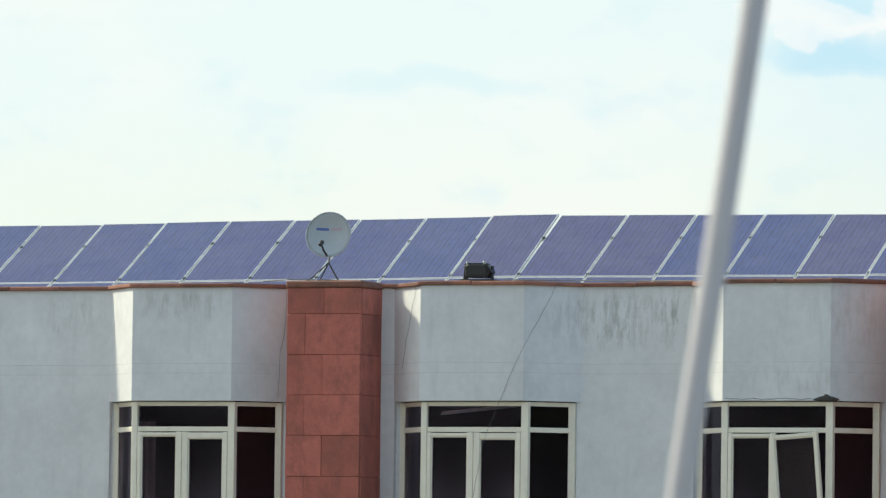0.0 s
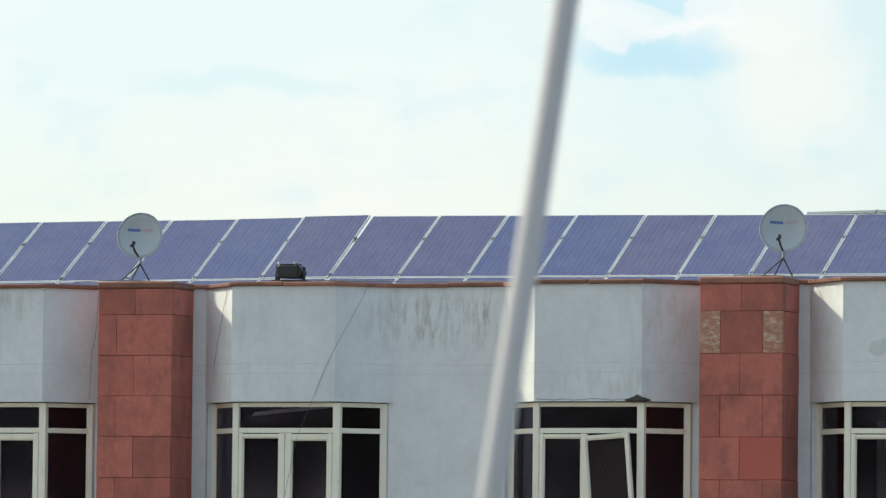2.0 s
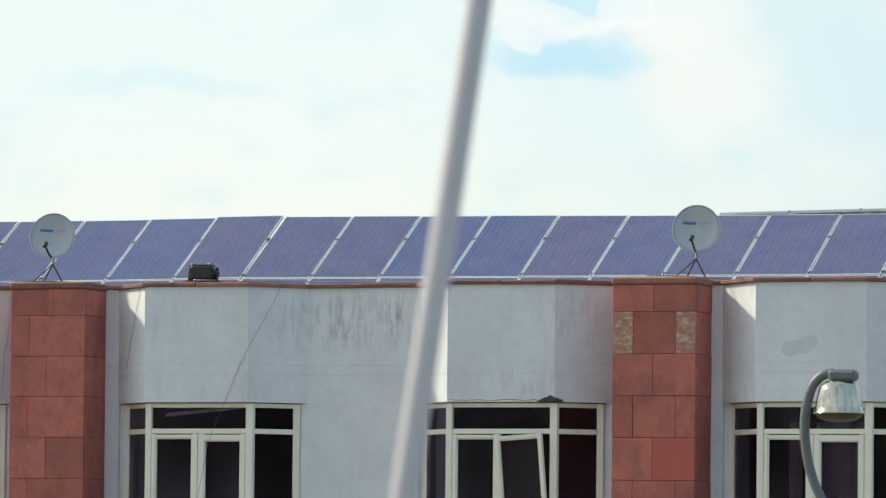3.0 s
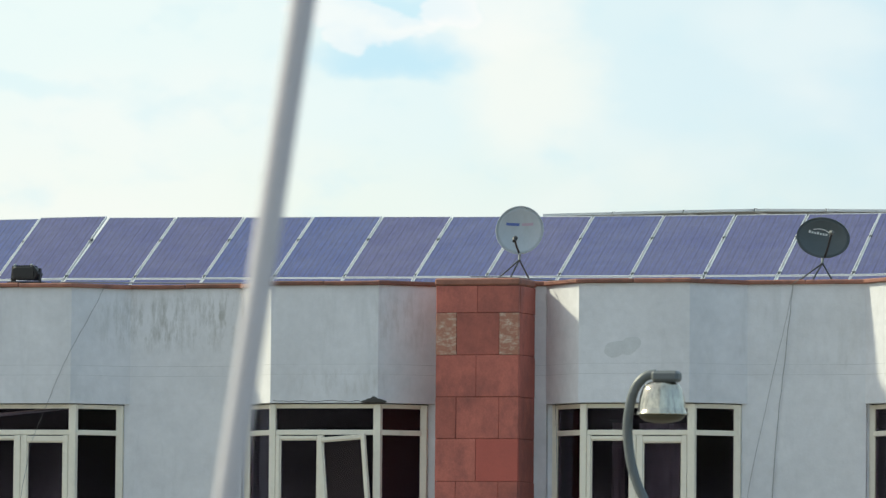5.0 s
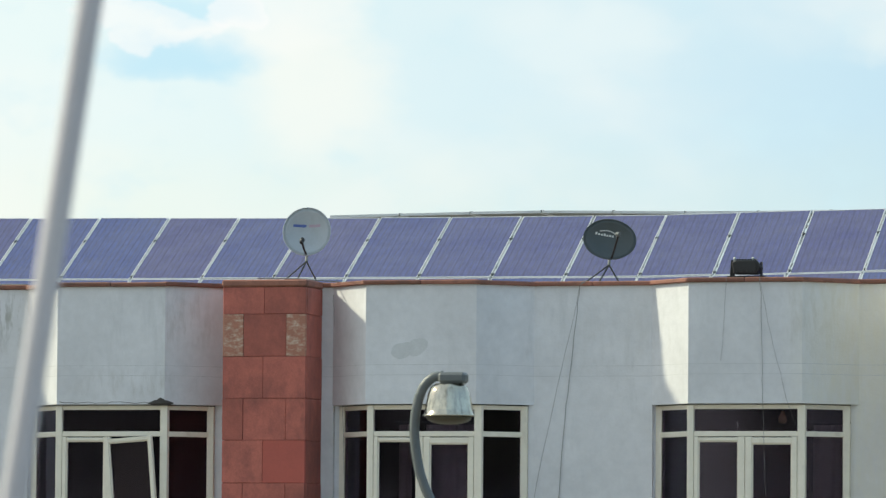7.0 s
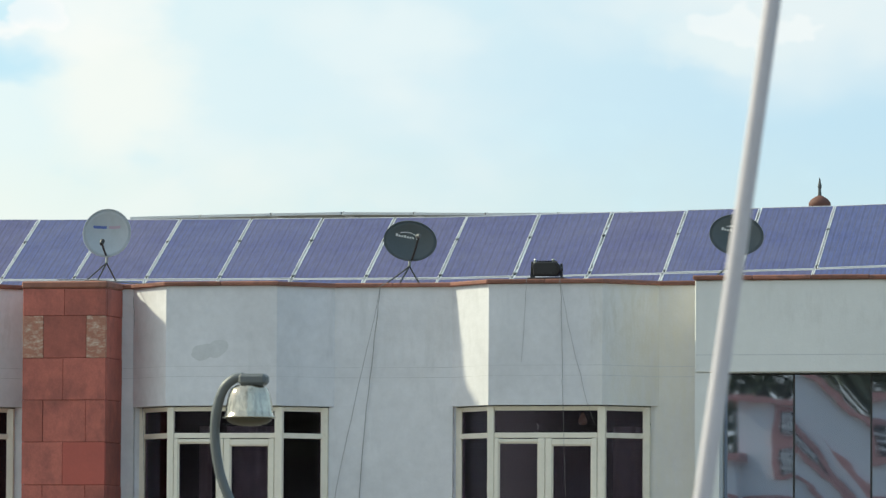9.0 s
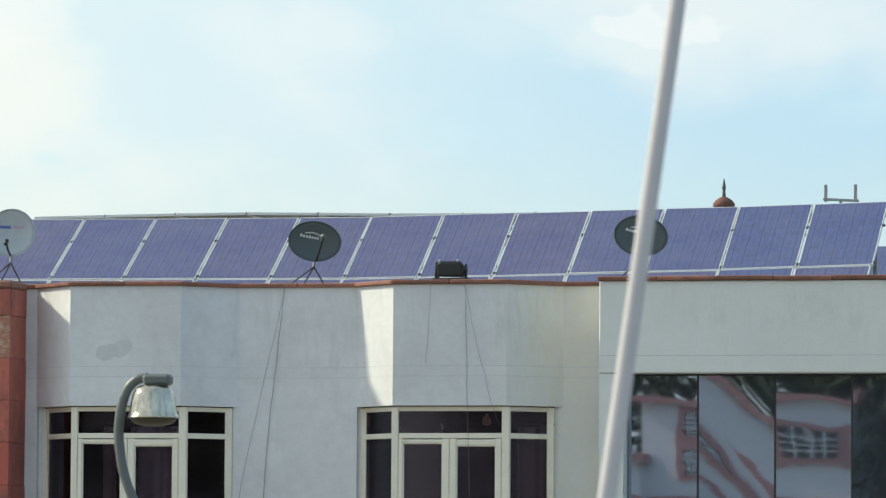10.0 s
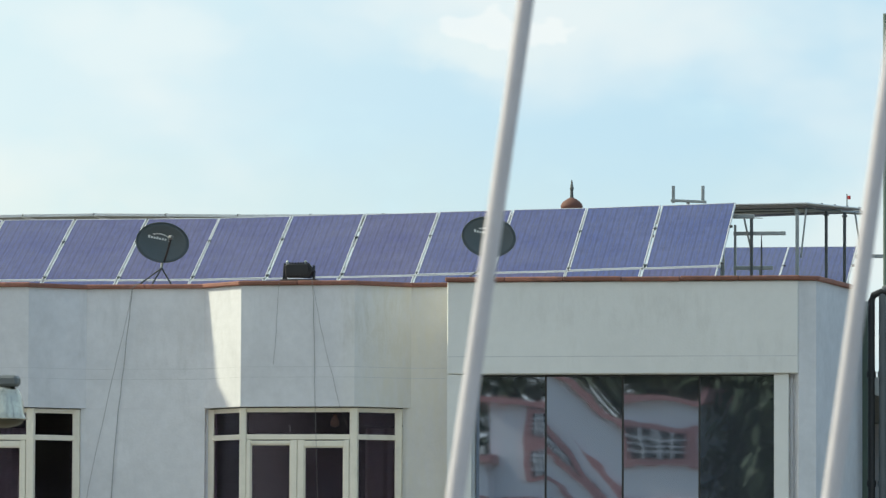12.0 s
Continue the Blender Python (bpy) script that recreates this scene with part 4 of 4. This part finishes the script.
cable([(-26.72, YF + 0.32, 5.72), (-26.80, YF + 0.245, 5.5), (-27.0, YF + 0.040, 5.0), (-27.07, YF - 0.012, 4.85), (-27.2, YF - 0.012, 4.6), (-27.62, YF - 0.012, 3.6), (-27.8, YF - 0.02, 2.6)], LC, 0.003)
cable([(-28.62, YF + 0.07, 5.72), (-28.72, YF + 0.17, 5.4), (-28.85, YF + 0.30, 5.0), (-28.95, YF + 0.40, 4.6)], LC, 0.003)
cable([(-30.70, YF + 0.55, 5.66), (-30.71, YF + 0.54, 5.2), (-30.76, YF + 0.49, 4.8), (-30.78, YF + 0.47, 4.2)], LC, 0.0028)
cable([(-20.72, YR - 0.02, 5.6), (-20.70, YR - 0.02, 5.2), (-20.6, YR - 0.02, 4.6), (-20.55, YR - 0.02, 3.0)], LC, 0.0028)
# loose cables lying along the coping
cable([(-27.4, 72.1, 5.765), (-26.5, 72.5, 5.77), (-25.6, 72.62, 5.765), (-24.9, 72.6, 5.76)], "black cable lying along the coping", 0.009)
cable([(-21.6, 72.1, 5.79), (-21.3, 72.3, 5.80), (-20.9, 72.4, 5.78), (-20.6, 72.6, 5.76)], "black cable lying along the coping", 0.009)
cable([(-30.9, 72.2, 5.78), (-30.5, 72.1, 5.79), (-30.0, 72.4, 5.80), (-29.5, 72.5, 5.77)], "black cable lying along the coping", 0.009)
# broken plaster at the head of the third bay
bm = bmesh.new()
for i in range(34):
    u = random.random()
    edge = 1 - abs(2 * u - 1)
    x = -22.995 + u * 0.25
    y = YF + max(0.0, x - (HALF - 23.55)) - 0.004
    s = 0.018 + 0.040 * edge * random.uniform(0.5, 1.0)
    bmesh.ops.create_icosphere(bm, subdivisions=1, radius=1.0, matrix=Matrix.Translation((x, y, Z_HEAD + s * 0.7)) @ Matrix.Diagonal((0.035 + 0.02 * random.random(), 0.018, s, 1)))
tagged(finish(bm, "broken_plaster", M_PATCH), "dark broken plaster over the window head", "damage")


# ---- street lamp ----
def street_lamp():
    th = holder("street_lamp", (-16.1, 60, 0), "grey gooseneck street lamp with a bright metal bell shade", "street lamp")
    arm = [(0.95, 0, 0.0), (0.95, 0, 0.6), (0.70, 0, 1.7), (0.40, 0, 2.3), (0.10, 0, 2.68), (-0.045, 0, 3.0), (-0.108, 0, 3.35), (-0.108, 0, 3.6),
           (-0.07, 0, 3.80), (-0.01, 0, 3.94), (0.09, 0, 4.03), (0.20, 0, 4.05)]
    fine = []
    for i in range(len(arm) - 1):
        p0, p1, p2, p3 = (Vector(arm[max(0, min(len(arm) - 1, i + d))]) for d in (-1, 0, 1, 2))
        for k in range(5):
            t = k / 5
            fine.append(0.5 * ((2 * p1) + (p2 - p0) * t + (2 * p0 - 5 * p1 + 4 * p2 - p3) * t * t + (3 * p1 - p0 - 3 * p2 + p3) * t ** 3))
    fine.append(Vector(arm[-1]))
    part("arm", tube(fine, 0.053, 12), M_LAMPGREY, th, "grey curved steel arm", smooth=True)
    part("cap", box((0.16, -0.10, 3.965), (0.46, 0.10, 4.085), 0.03), M_LAMPGREY, th, "grey gear box")
    shade = part("shade", lathe([(0.06, 3.975), (0.14, 3.965), (0.195, 3.93), (0.222, 3.87), (0.242, 3.78), (0.256, 3.69), (0.264, 3.64), (0.285, 3.628),
                                 (0.285, 3.618), (0.255, 3.622), (0.22, 3.75), (0.10, 3.93)], 32, pose(0.265, 0, 0)), M_CHROME, th, "bright metal bell shade", smooth=True)
    part("bowl", lathe([(0.25, 3.622), (0.235, 3.585), (0.19, 3.555), (0.10, 3.532), (0.0, 3.525)], 28, pose(0.265, 0, 0)), M_BOWL, th, "dull glass bowl", smooth=True)
    part("neck", lathe([(0.07, 3.955), (0.08, 4.0), (0.06, 4.03)], 16, pose(0.265, 0, 0)), M_LAMPGREY, th)
    part("foot", lathe([(0.14, 0.0), (0.14, 0.04), (0.07, 0.12), (0.05, 0.5)], 16, pose(0.95, 0, 0)), M_LAMPGREY, th)


street_lamp()


# ---- leaning white poles ----
def leaning_pole(p_low, p_high, r0, r1, label):
    a, b = Vector(p_low), Vector(p_high)
    d = (b - a) / (b.z - a.z)
    base = a - d * a.z
    tip = a + d * (11.5 - a.z)
    th = holder("leaning_pole", base, label, "pole", "leaning poles before the building")
    n = 12
    part("shaft", tube([(tip - base) * (k / n) for k in range(n + 1)], 0.1, 24, [r0 + (r1 - r0) * k / n for k in range(n + 1)]), M_POLE, th, smooth=True)
    part("foot", lathe([(0.13, -0.02), (0.13, 0.03), (r0 + 0.02, 0.05), (r0 + 0.006, 0.14)], 20), M_POLE, th)
    part("finial", lathe([(r1, 0), (r1 * 1.3, 0.05), (r1, 0.12), (0.0, 0.16)], 16, Matrix.Translation(tip - base)), M_POLE, th)


PL_LABEL = "smooth white leaning pole standing before the building"
leaning_pole((-6.907, 20.0, 2.04), (-6.636, 20.0, 3.845), 0.0491, 0.0444, PL_LABEL)
leaning_pole((-6.188, 33.984, 2.32), (-5.774, 33.984, 5.272), 0.0595, 0.0411, PL_LABEL)
leaning_pole((-3.94, 33.984, 2.394), (-3.625, 33.984, 4.681), 0.0581, 0.0382, PL_LABEL)


# ---- things on the roof's end ----
def steel_frame():
    th = holder("solar_canopy", (-9.8, 80, 4.8), "raised steel frame carrying a flat solar table", "solar canopy")
    bm = bmesh.new()
    plan = ((-1.6, -1.0, 2.355), (0.28, -1.0, 2.377), (0.775, 1.3, 2.455), (-1.15, 1.3, 2.375))
    up, dn = ([bm.verts.new((x, y, z + d)) for x, y, z in plan] for d in (0.0, -0.035))
    bm.faces.new(up)
    bm.faces.new(dn)
    for k in range(4):
        bm.faces.new((up[k], up[(k + 1) % 4], dn[(k + 1) % 4], dn[k]))
    part("table", bm, M_CANOPY, th, "dull brown-grey underside of the flat panel table")
    part("rim", tube([(-1.6, -1.012, 2.345), (0.28, -1.012, 2.367), (0.787, 1.3, 2.442)], 0.012, 6), M_ALU, th, "pale rim")
    part("side_beam", tube([(0.10, -0.85, 2.300), (0.46, 0.2, 2.338), (0.81, 1.2, 2.369)], 0.024, 4), M_STEEL, th)
    part("cross_beam", tube([(-1.3, -0.6, 2.30), (0.36, -0.6, 2.315)], 0.02, 4), M_STEEL, th)
    part("cross_beam", tube([(-1.1, 0.4, 2.33), (0.6, 0.4, 2.36)], 0.02, 4), M_STEEL, th)
    part("cross_beam", tube([(-1.1, 1.27, 2.345), (0.80, 1.27, 2.395)], 0.02, 4), M_STEEL, th)
    for k in range(4):
        part("bracket", box((0.40 + 0.115 * k, -0.35 + 0.53 * k, 2.385 + 0.017 * k), (0.43 + 0.115 * k, -0.30 + 0.53 * k, 2.412 + 0.017 * k)), M_STEEL, th, "small fixing bracket")
    for x, y, zt, w, mat in ((0.142, -0.9, 2.29, 0.023, M_STEEL), (0.435, 0.0, 2.32, 0.020, M_DARKSTEEL), (0.622, 0.6, 2.34, 0.021, M_DARKSTEEL)):
        part("post", box((x - w, y - 0.02, 0.0), (x + w, y + 0.02, zt), 0.004), mat, th)
        part("shoe", box((x - w - 0.015, y - 0.03, zt - 0.06), (x + w + 0.015, y + 0.03, zt - 0.035), 0.004), mat, th, "bolted collar")
    part("brace", tube([(0.267, -0.9, 2.30), (0.190, -0.9, 1.62)], 0.014, 6), M_STEEL, th)
    part("brace", tube([(0.733, 0.9, 2.37), (0.815, 0.9, 1.80)], 0.014, 6), M_STEEL, th)
    part("post", box((-0.222, -3.12, 0.0), (-0.182, -3.08, 2.03), 0.004), M_DARKSTEEL, th)
    part("brace", tube([(-0.20, -3.10, 1.56), (-0.30, -3.10, 2.02)], 0.014, 6), M_STEEL, th)
    part("cap_rail", box((-0.45, -3.13, 2.022), (-0.16, -3.07, 2.075), 0.004), M_STEEL, th)
    part("wire", tube([(-0.16, -3.1, 2.03), (-0.05, -3.1, 2.025)], 0.005, 5), M_DARKSTEEL, th)
    part("beacon_stem", box((0.585, 1.15, 2.43), (0.599, 1.17, 2.64)), M_STEEL, th)
    part("beacon", lathe([(0.018, 2.565), (0.024, 2.585), (0.02, 2.615)], 10, pose(0.622, 1.16, 0)), M_RED, th, "small red beacon")


steel_frame()
for x0, x1, y, z in ((-10.26, -9.56, 77.0, 6.63), (-10.26, -9.73, 77.0, 6.17)):
    th = holder("rack_beam", (x0, y, z), "grey steel channel jutting from the panel rack", "beam", "channels at the array's end")
    part("channel", box((0, 0, -0.025), (x1 - x0, 0.05, 0.025), 0.004), M_STEEL, th)
    dx = 0.0 if z > 6.4 else 0.34
    part("post", box((dx, 0.06, 4.8 - z), (dx + 0.03, 0.10, 0.12 if z > 6.4 else 0.0)), M_STEEL, th)
th = holder("steel_rod", (-9.88, 77, 4.8), "thin dark steel rod standing on the roof", "rod")
part("rod", tube([(0, 0, 0), (0, 0, 1.6), (0, 0, 1.8)], 0.014, 6, (0.014, 0.014, 0.006)), M_DARKSTEEL, th)
low_row = array("lower row of solar panels beyond the roof's end")
for k in range(3):
    add_panel(low_row, set_panel(master, -12.19 + 0.985 * k, 80.9, 5.99, 6.80))
rails(low_row, -12.1, -9.3, 80.9, 5.93)
th = holder("steel_bar", (-8.45, 78.5, 6.38), "grey steel bar jutting past the roof's end", "beam")
part("bar", box((-0.35, 0, 0), (1.0, 0.05, 0.05), 0.004), M_STEEL, th)
part("post", box((0.9, 0.01, -6.4), (0.95, 0.05, 0.0)), M_DARKSTEEL, th)

th = holder("steel_bracket", (-10.9, 77.2, 6.98), "galvanised steel bracket with two uprights", "bracket")
part("bar", box((-0.24, -0.006, 0.085), (0.24, 0.05, 0.12), 0.004, pose(0, 0, 0, 0, 3, 0)), M_STEEL, th)
for x in (-0.20, 0.20):
    part("upright", box((x - 0.02, 0, 0.08), (x + 0.02, 0.04, 0.31), 0.003), M_STEEL, th)
part("stem", box((-0.02, 0.01, -2.18), (0.02, 0.05, 0.09)), M_STEEL, th)

th = holder("dome_finial", (-13.9, 86, 5.08), "brown plaster dome with a dark spike behind the roof", "finial")
part("drum", lathe([(0.5, -0.28), (0.5, 1.6), (0.10, 2.0), (0.11, 2.5)], 20), M_DOME, th)
part("dome", lathe([(0.10, 2.45), (0.165, 2.52), (0.165, 2.57), (0.13, 2.62), (0.07, 2.66), (0.03, 2.68)], 24), M_DOME, th, smooth=True)
part("spike", lathe([(0.03, 2.66), (0.022, 2.78), (0.032, 2.82), (0.018, 2.88), (0.006, 2.95)], 12), M_DARKSTEEL, th, "dark metal spike")

# drain pipes and the tall post at the corner
for x, r, zt, mat, lb in ((-8.13, 0.045, 5.58, M_BLACK, "black drain pipe with a bend at the top"), (-7.99, 0.045, 5.66, M_LAMPGREY, "grey drain pipe with a bend at the top")):
    th = holder("drain_pipe", (x, YB + 2.5, 0), lb, "pipe", "drain pipes at the corner")
    part("pipe", tube([(0, 0, 0), (0, 0, zt - 0.2), (0, 0, zt), (0.03, 0, zt + 0.08), (0.12, 0, zt + 0.12), (0.5, 0, zt + 0.12)], r, 10), mat, th)
    for z in (1.5, 3.2, 4.6):
        part("collar", lathe([(r + 0.015, z), (r + 0.015, z + 0.08)], 12), mat, th)
th = holder("neighbour_wall", (-7.75, YB + 3.6, 0), "dull grey wall beyond the drain pipes", "wall", kind="structure")
part("panel", box((-0.33, 0, -0.2), (3.0, 0.3, 5.60)), M_ROOM, th)
th = holder("green_post", (-8.17, 76.5, 0), "slim dark green post beside the building", "post")
part("shaft", tube([(0, 0, 0), (0, 0, 9.5)], 0.03, 8), M_GREEN, th)


# ---- across the yard, behind and right of the camera: seen only in the glass ----
def far_house(x, y, w, h, label, windows, depth=8.0):
    """windows: centre from the middle of the front, sill height, width, height."""
    th = holder("house", (x, y, 0), label, "house", "houses across the yard")
    part("wall", box((-w / 2, -depth, -0.2), (w / 2, 0, h)), M_WHITE, th, "white plaster wall")
    part("roof_band", box((-w / 2 - 0.2, -depth - 0.2, h), (w / 2 + 0.2, 0.25, h + 0.22)), M_PINK, th, "pink roof band")
    part("string_course", box((-w / 2 - 0.02, 0.0, 4.45), (w / 2 + 0.02, 0.08, 4.62)), M_PINK, th, "pink string course")
    for cx, z, ww, hh in windows:
        wn = part("window", box((cx - ww / 2 - 0.2, 0.0, z - 0.2), (cx + ww / 2 + 0.2, 0.12, z + hh + 0.2)), M_PINK, th, "pink window surround")
        part("pane", box((cx - ww / 2, 0.121, z), (cx + ww / 2, 0.14, z + hh)), M_FARGLASS, wn)
        for k in range(1, 4):
            part("bar", box((cx - ww / 2, 0.141, z + hh * k / 4 - 0.022), (cx + ww / 2, 0.16, z + hh * k / 4 + 0.022)), M_WHITE, wn)
        for k in range(1, 4):
            part("upright_bar", box((cx - ww / 2 + ww * k / 4 - 0.022, 0.161, z), (cx - ww / 2 + ww * k / 4 + 0.022, 0.18, z + hh)), M_WHITE, wn)


far_house(-26.4, -22, 5.9, 7.5, "white house with pink window surrounds across the yard",
          ((-1.35, 6.5, 0.5, 0.75), (-1.35, 5.35, 0.5, 0.75), (-1.6, 1.6, 0.9, 1.2), (0.15, 4.95, 0.85, 0.95), (2.05, 5.75, 1.1, 0.95), (1.75, 1.6, 0.9, 1.2)))
far_house(-32.2, -21, 5.8, 5.6, "low white annexe with a pink roof edge across the yard", ((-1.2, 1.4, 0.9, 1.2), (1.0, 1.4, 0.9, 1.2)), 5.0)
far_house(-8, -34, 16, 5.6, "low white house with pink window surrounds", tuple((-6.4 + 3.2 * k, 1.4, 0.9, 1.3) for k in range(5)))


def tree(x, y, h, seed):
    rnd = random.Random(seed)
    th = holder("tree", (x, y, 0), "broad dark green tree out of view, for reflections in the glass", "tree", "trees across the yard")
    bm = tube([(0, 0, -0.1), (0.1, 0, h * 0.25), (0.2, 0.1, h * 0.5), (0.1, 0.2, h * 0.8)], 0.3, 8, (0.4, 0.3, 0.22, 0.06))
    part("trunk", bm, M_BARK, th)
    verts, faces = [], []
    for i in range(3600):
        c = Vector((rnd.gauss(0, 1), rnd.gauss(0, 1), rnd.gauss(0, 1))).normalized() * rnd.uniform(0.55, 1.0)
        lump = 1 + 0.3 * noise.noise(c * 2.5 + Vector((seed, 0, 0)))
        p = Vector((c.x * h * 0.36 * lump, c.y * h * 0.36 * lump, h * 0.62 + c.z * h * 0.36 * lump))
        u = Vector((rnd.uniform(-1, 1), rnd.uniform(-1, 1), rnd.uniform(-1, 1))).normalized()
        w = u.orthogonal().normalized()
        s = rnd.uniform(0.14, 0.32)
        k = len(verts)
        verts += [p + u * s, p + w * s * 0.6, p - u * s, p - w * s * 0.6]
        faces.append((k, k + 1, k + 2, k + 3))
    me = bpy.data.meshes.new("crown")
    me.from_pydata([tuple(v) for v in verts], [], faces)
    me.materials.append(M_LEAF)
    ob = new("crown", me)
    ob.parent = th


# The far-left row and the last five are out of view, added to darken panes.
for i, (x, y, h) in enumerate(((-66, -28, 15), (-54, -26, 12), (-78, -30, 14), (-90, -27, 15), (-102, -30, 15), (-47, -30, 13), (-19.4, -24, 11), (-14, -23, 12), (-17.5, -27, 13), (-22.6, -33, 13), (6, -26, 13), (-34, -36, 16), (-24, -38, 16), (-29, -40, 15), (-20, -36, 15), (30, -30, 14),
                                 (34, 62, 11), (43, 56, 12), (38, 50, 10), (52, 60, 13), (48, 46, 12))):
    tree(x, y, h, i + 1)


# ---- small things seen through the upper panes ----
th = holder("tube_light", (-27.8, YF + 0.35, 4.05), "unlit white tube light hung askew behind the glass", "lamp")
part("tube", tube([(-0.56, 0, -0.06), (0.56, 0, 0.05)], 0.014, 8), M_WHITEPRINT, th)
part("batten", box((-0.55, 0.02, -0.01), (0.55, 0.05, 0.03), 0.004, pose(0, 0, 0, 0, -5.5, 0)), M_FRAME, th)
for x in (-0.5, 0.5):
    part("cord", tube([(x, 0.03, x * 0.1), (x, 0.03, 0.112)], 0.004, 5), M_BLACK, th)
th = holder("hanging_lamp", (-14.72, YF + 0.32, 4.16), "small amber glass lamp hanging behind the window", "lamp")
part("cord", tube([(0, 0, 0), (0, 0, -0.10)], 0.004, 5), M_BLACK, th)
part("shade", lathe([(0.015, -0.09), (0.03, -0.12), (0.055, -0.18), (0.06, -0.21), (0.04, -0.24), (0.0, -0.25)], 16), M_AMBER, th, "amber glass shade", smooth=True)

th = holder("wall_hook", (-15.30, YF + 0.28, 3.90), "small pale bent hook hanging behind the glass", "hook")
part("wire", tube([(-0.012, 0, 0.03), (0.006, 0, 0.022), (0.014, 0, 0.0), (0.010, 0, -0.03), (0.002, 0, -0.045)], 0.006, 6), M_WHITEPRINT, th)
part("cord", tube([(-0.012, 0, 0.03), (-0.012, 0, 0.27)], 0.002, 5), M_BLACK, th)

# hairline crack above the third bay window
pts = [Vector((-24.25 + 1.30 * k / 40, YF + 0.0005, 4.185 + 0.022 * noise.noise(Vector((k * 0.35, 1.7, 0))) + 0.012 * noise.noise(Vector((k * 1.3, 4.1, 0))))) for k in range(41)]
tagged(finish(tube(pts, 0.0035, 5), "crack", M_PATCH), "dark hairline crack in the plaster above the window", "damage")

# grey putty patch on the fourth bay's front
bm = bmesh.new()
ring = []
for k in range(28):
    a = 2 * math.pi * k / 28
    r = 0.5 + 0.5 * abs(math.cos(a)) ** 0.7 + 0.16 * noise.noise(Vector((math.cos(a) * 1.6, math.sin(a) * 1.6, 3.0)))
    ring.append(bm.verts.new((-19.53 + 0.25 * r * math.cos(a), YF - 0.0025, 4.87 + 0.15 * r * math.sin(a) + 0.05 * math.cos(a))))
got = bmesh.ops.extrude_face_region(bm, geom=[bm.faces.new(ring)])
bmesh.ops.translate(bm, vec=(0, 0.02, 0), verts=[v for v in got["geom"] if isinstance(v, bmesh.types.BMVert)])
tagged(finish(bm, "putty_patch", M_PUTTY), "grey putty patch smeared on the white wall", "repair")
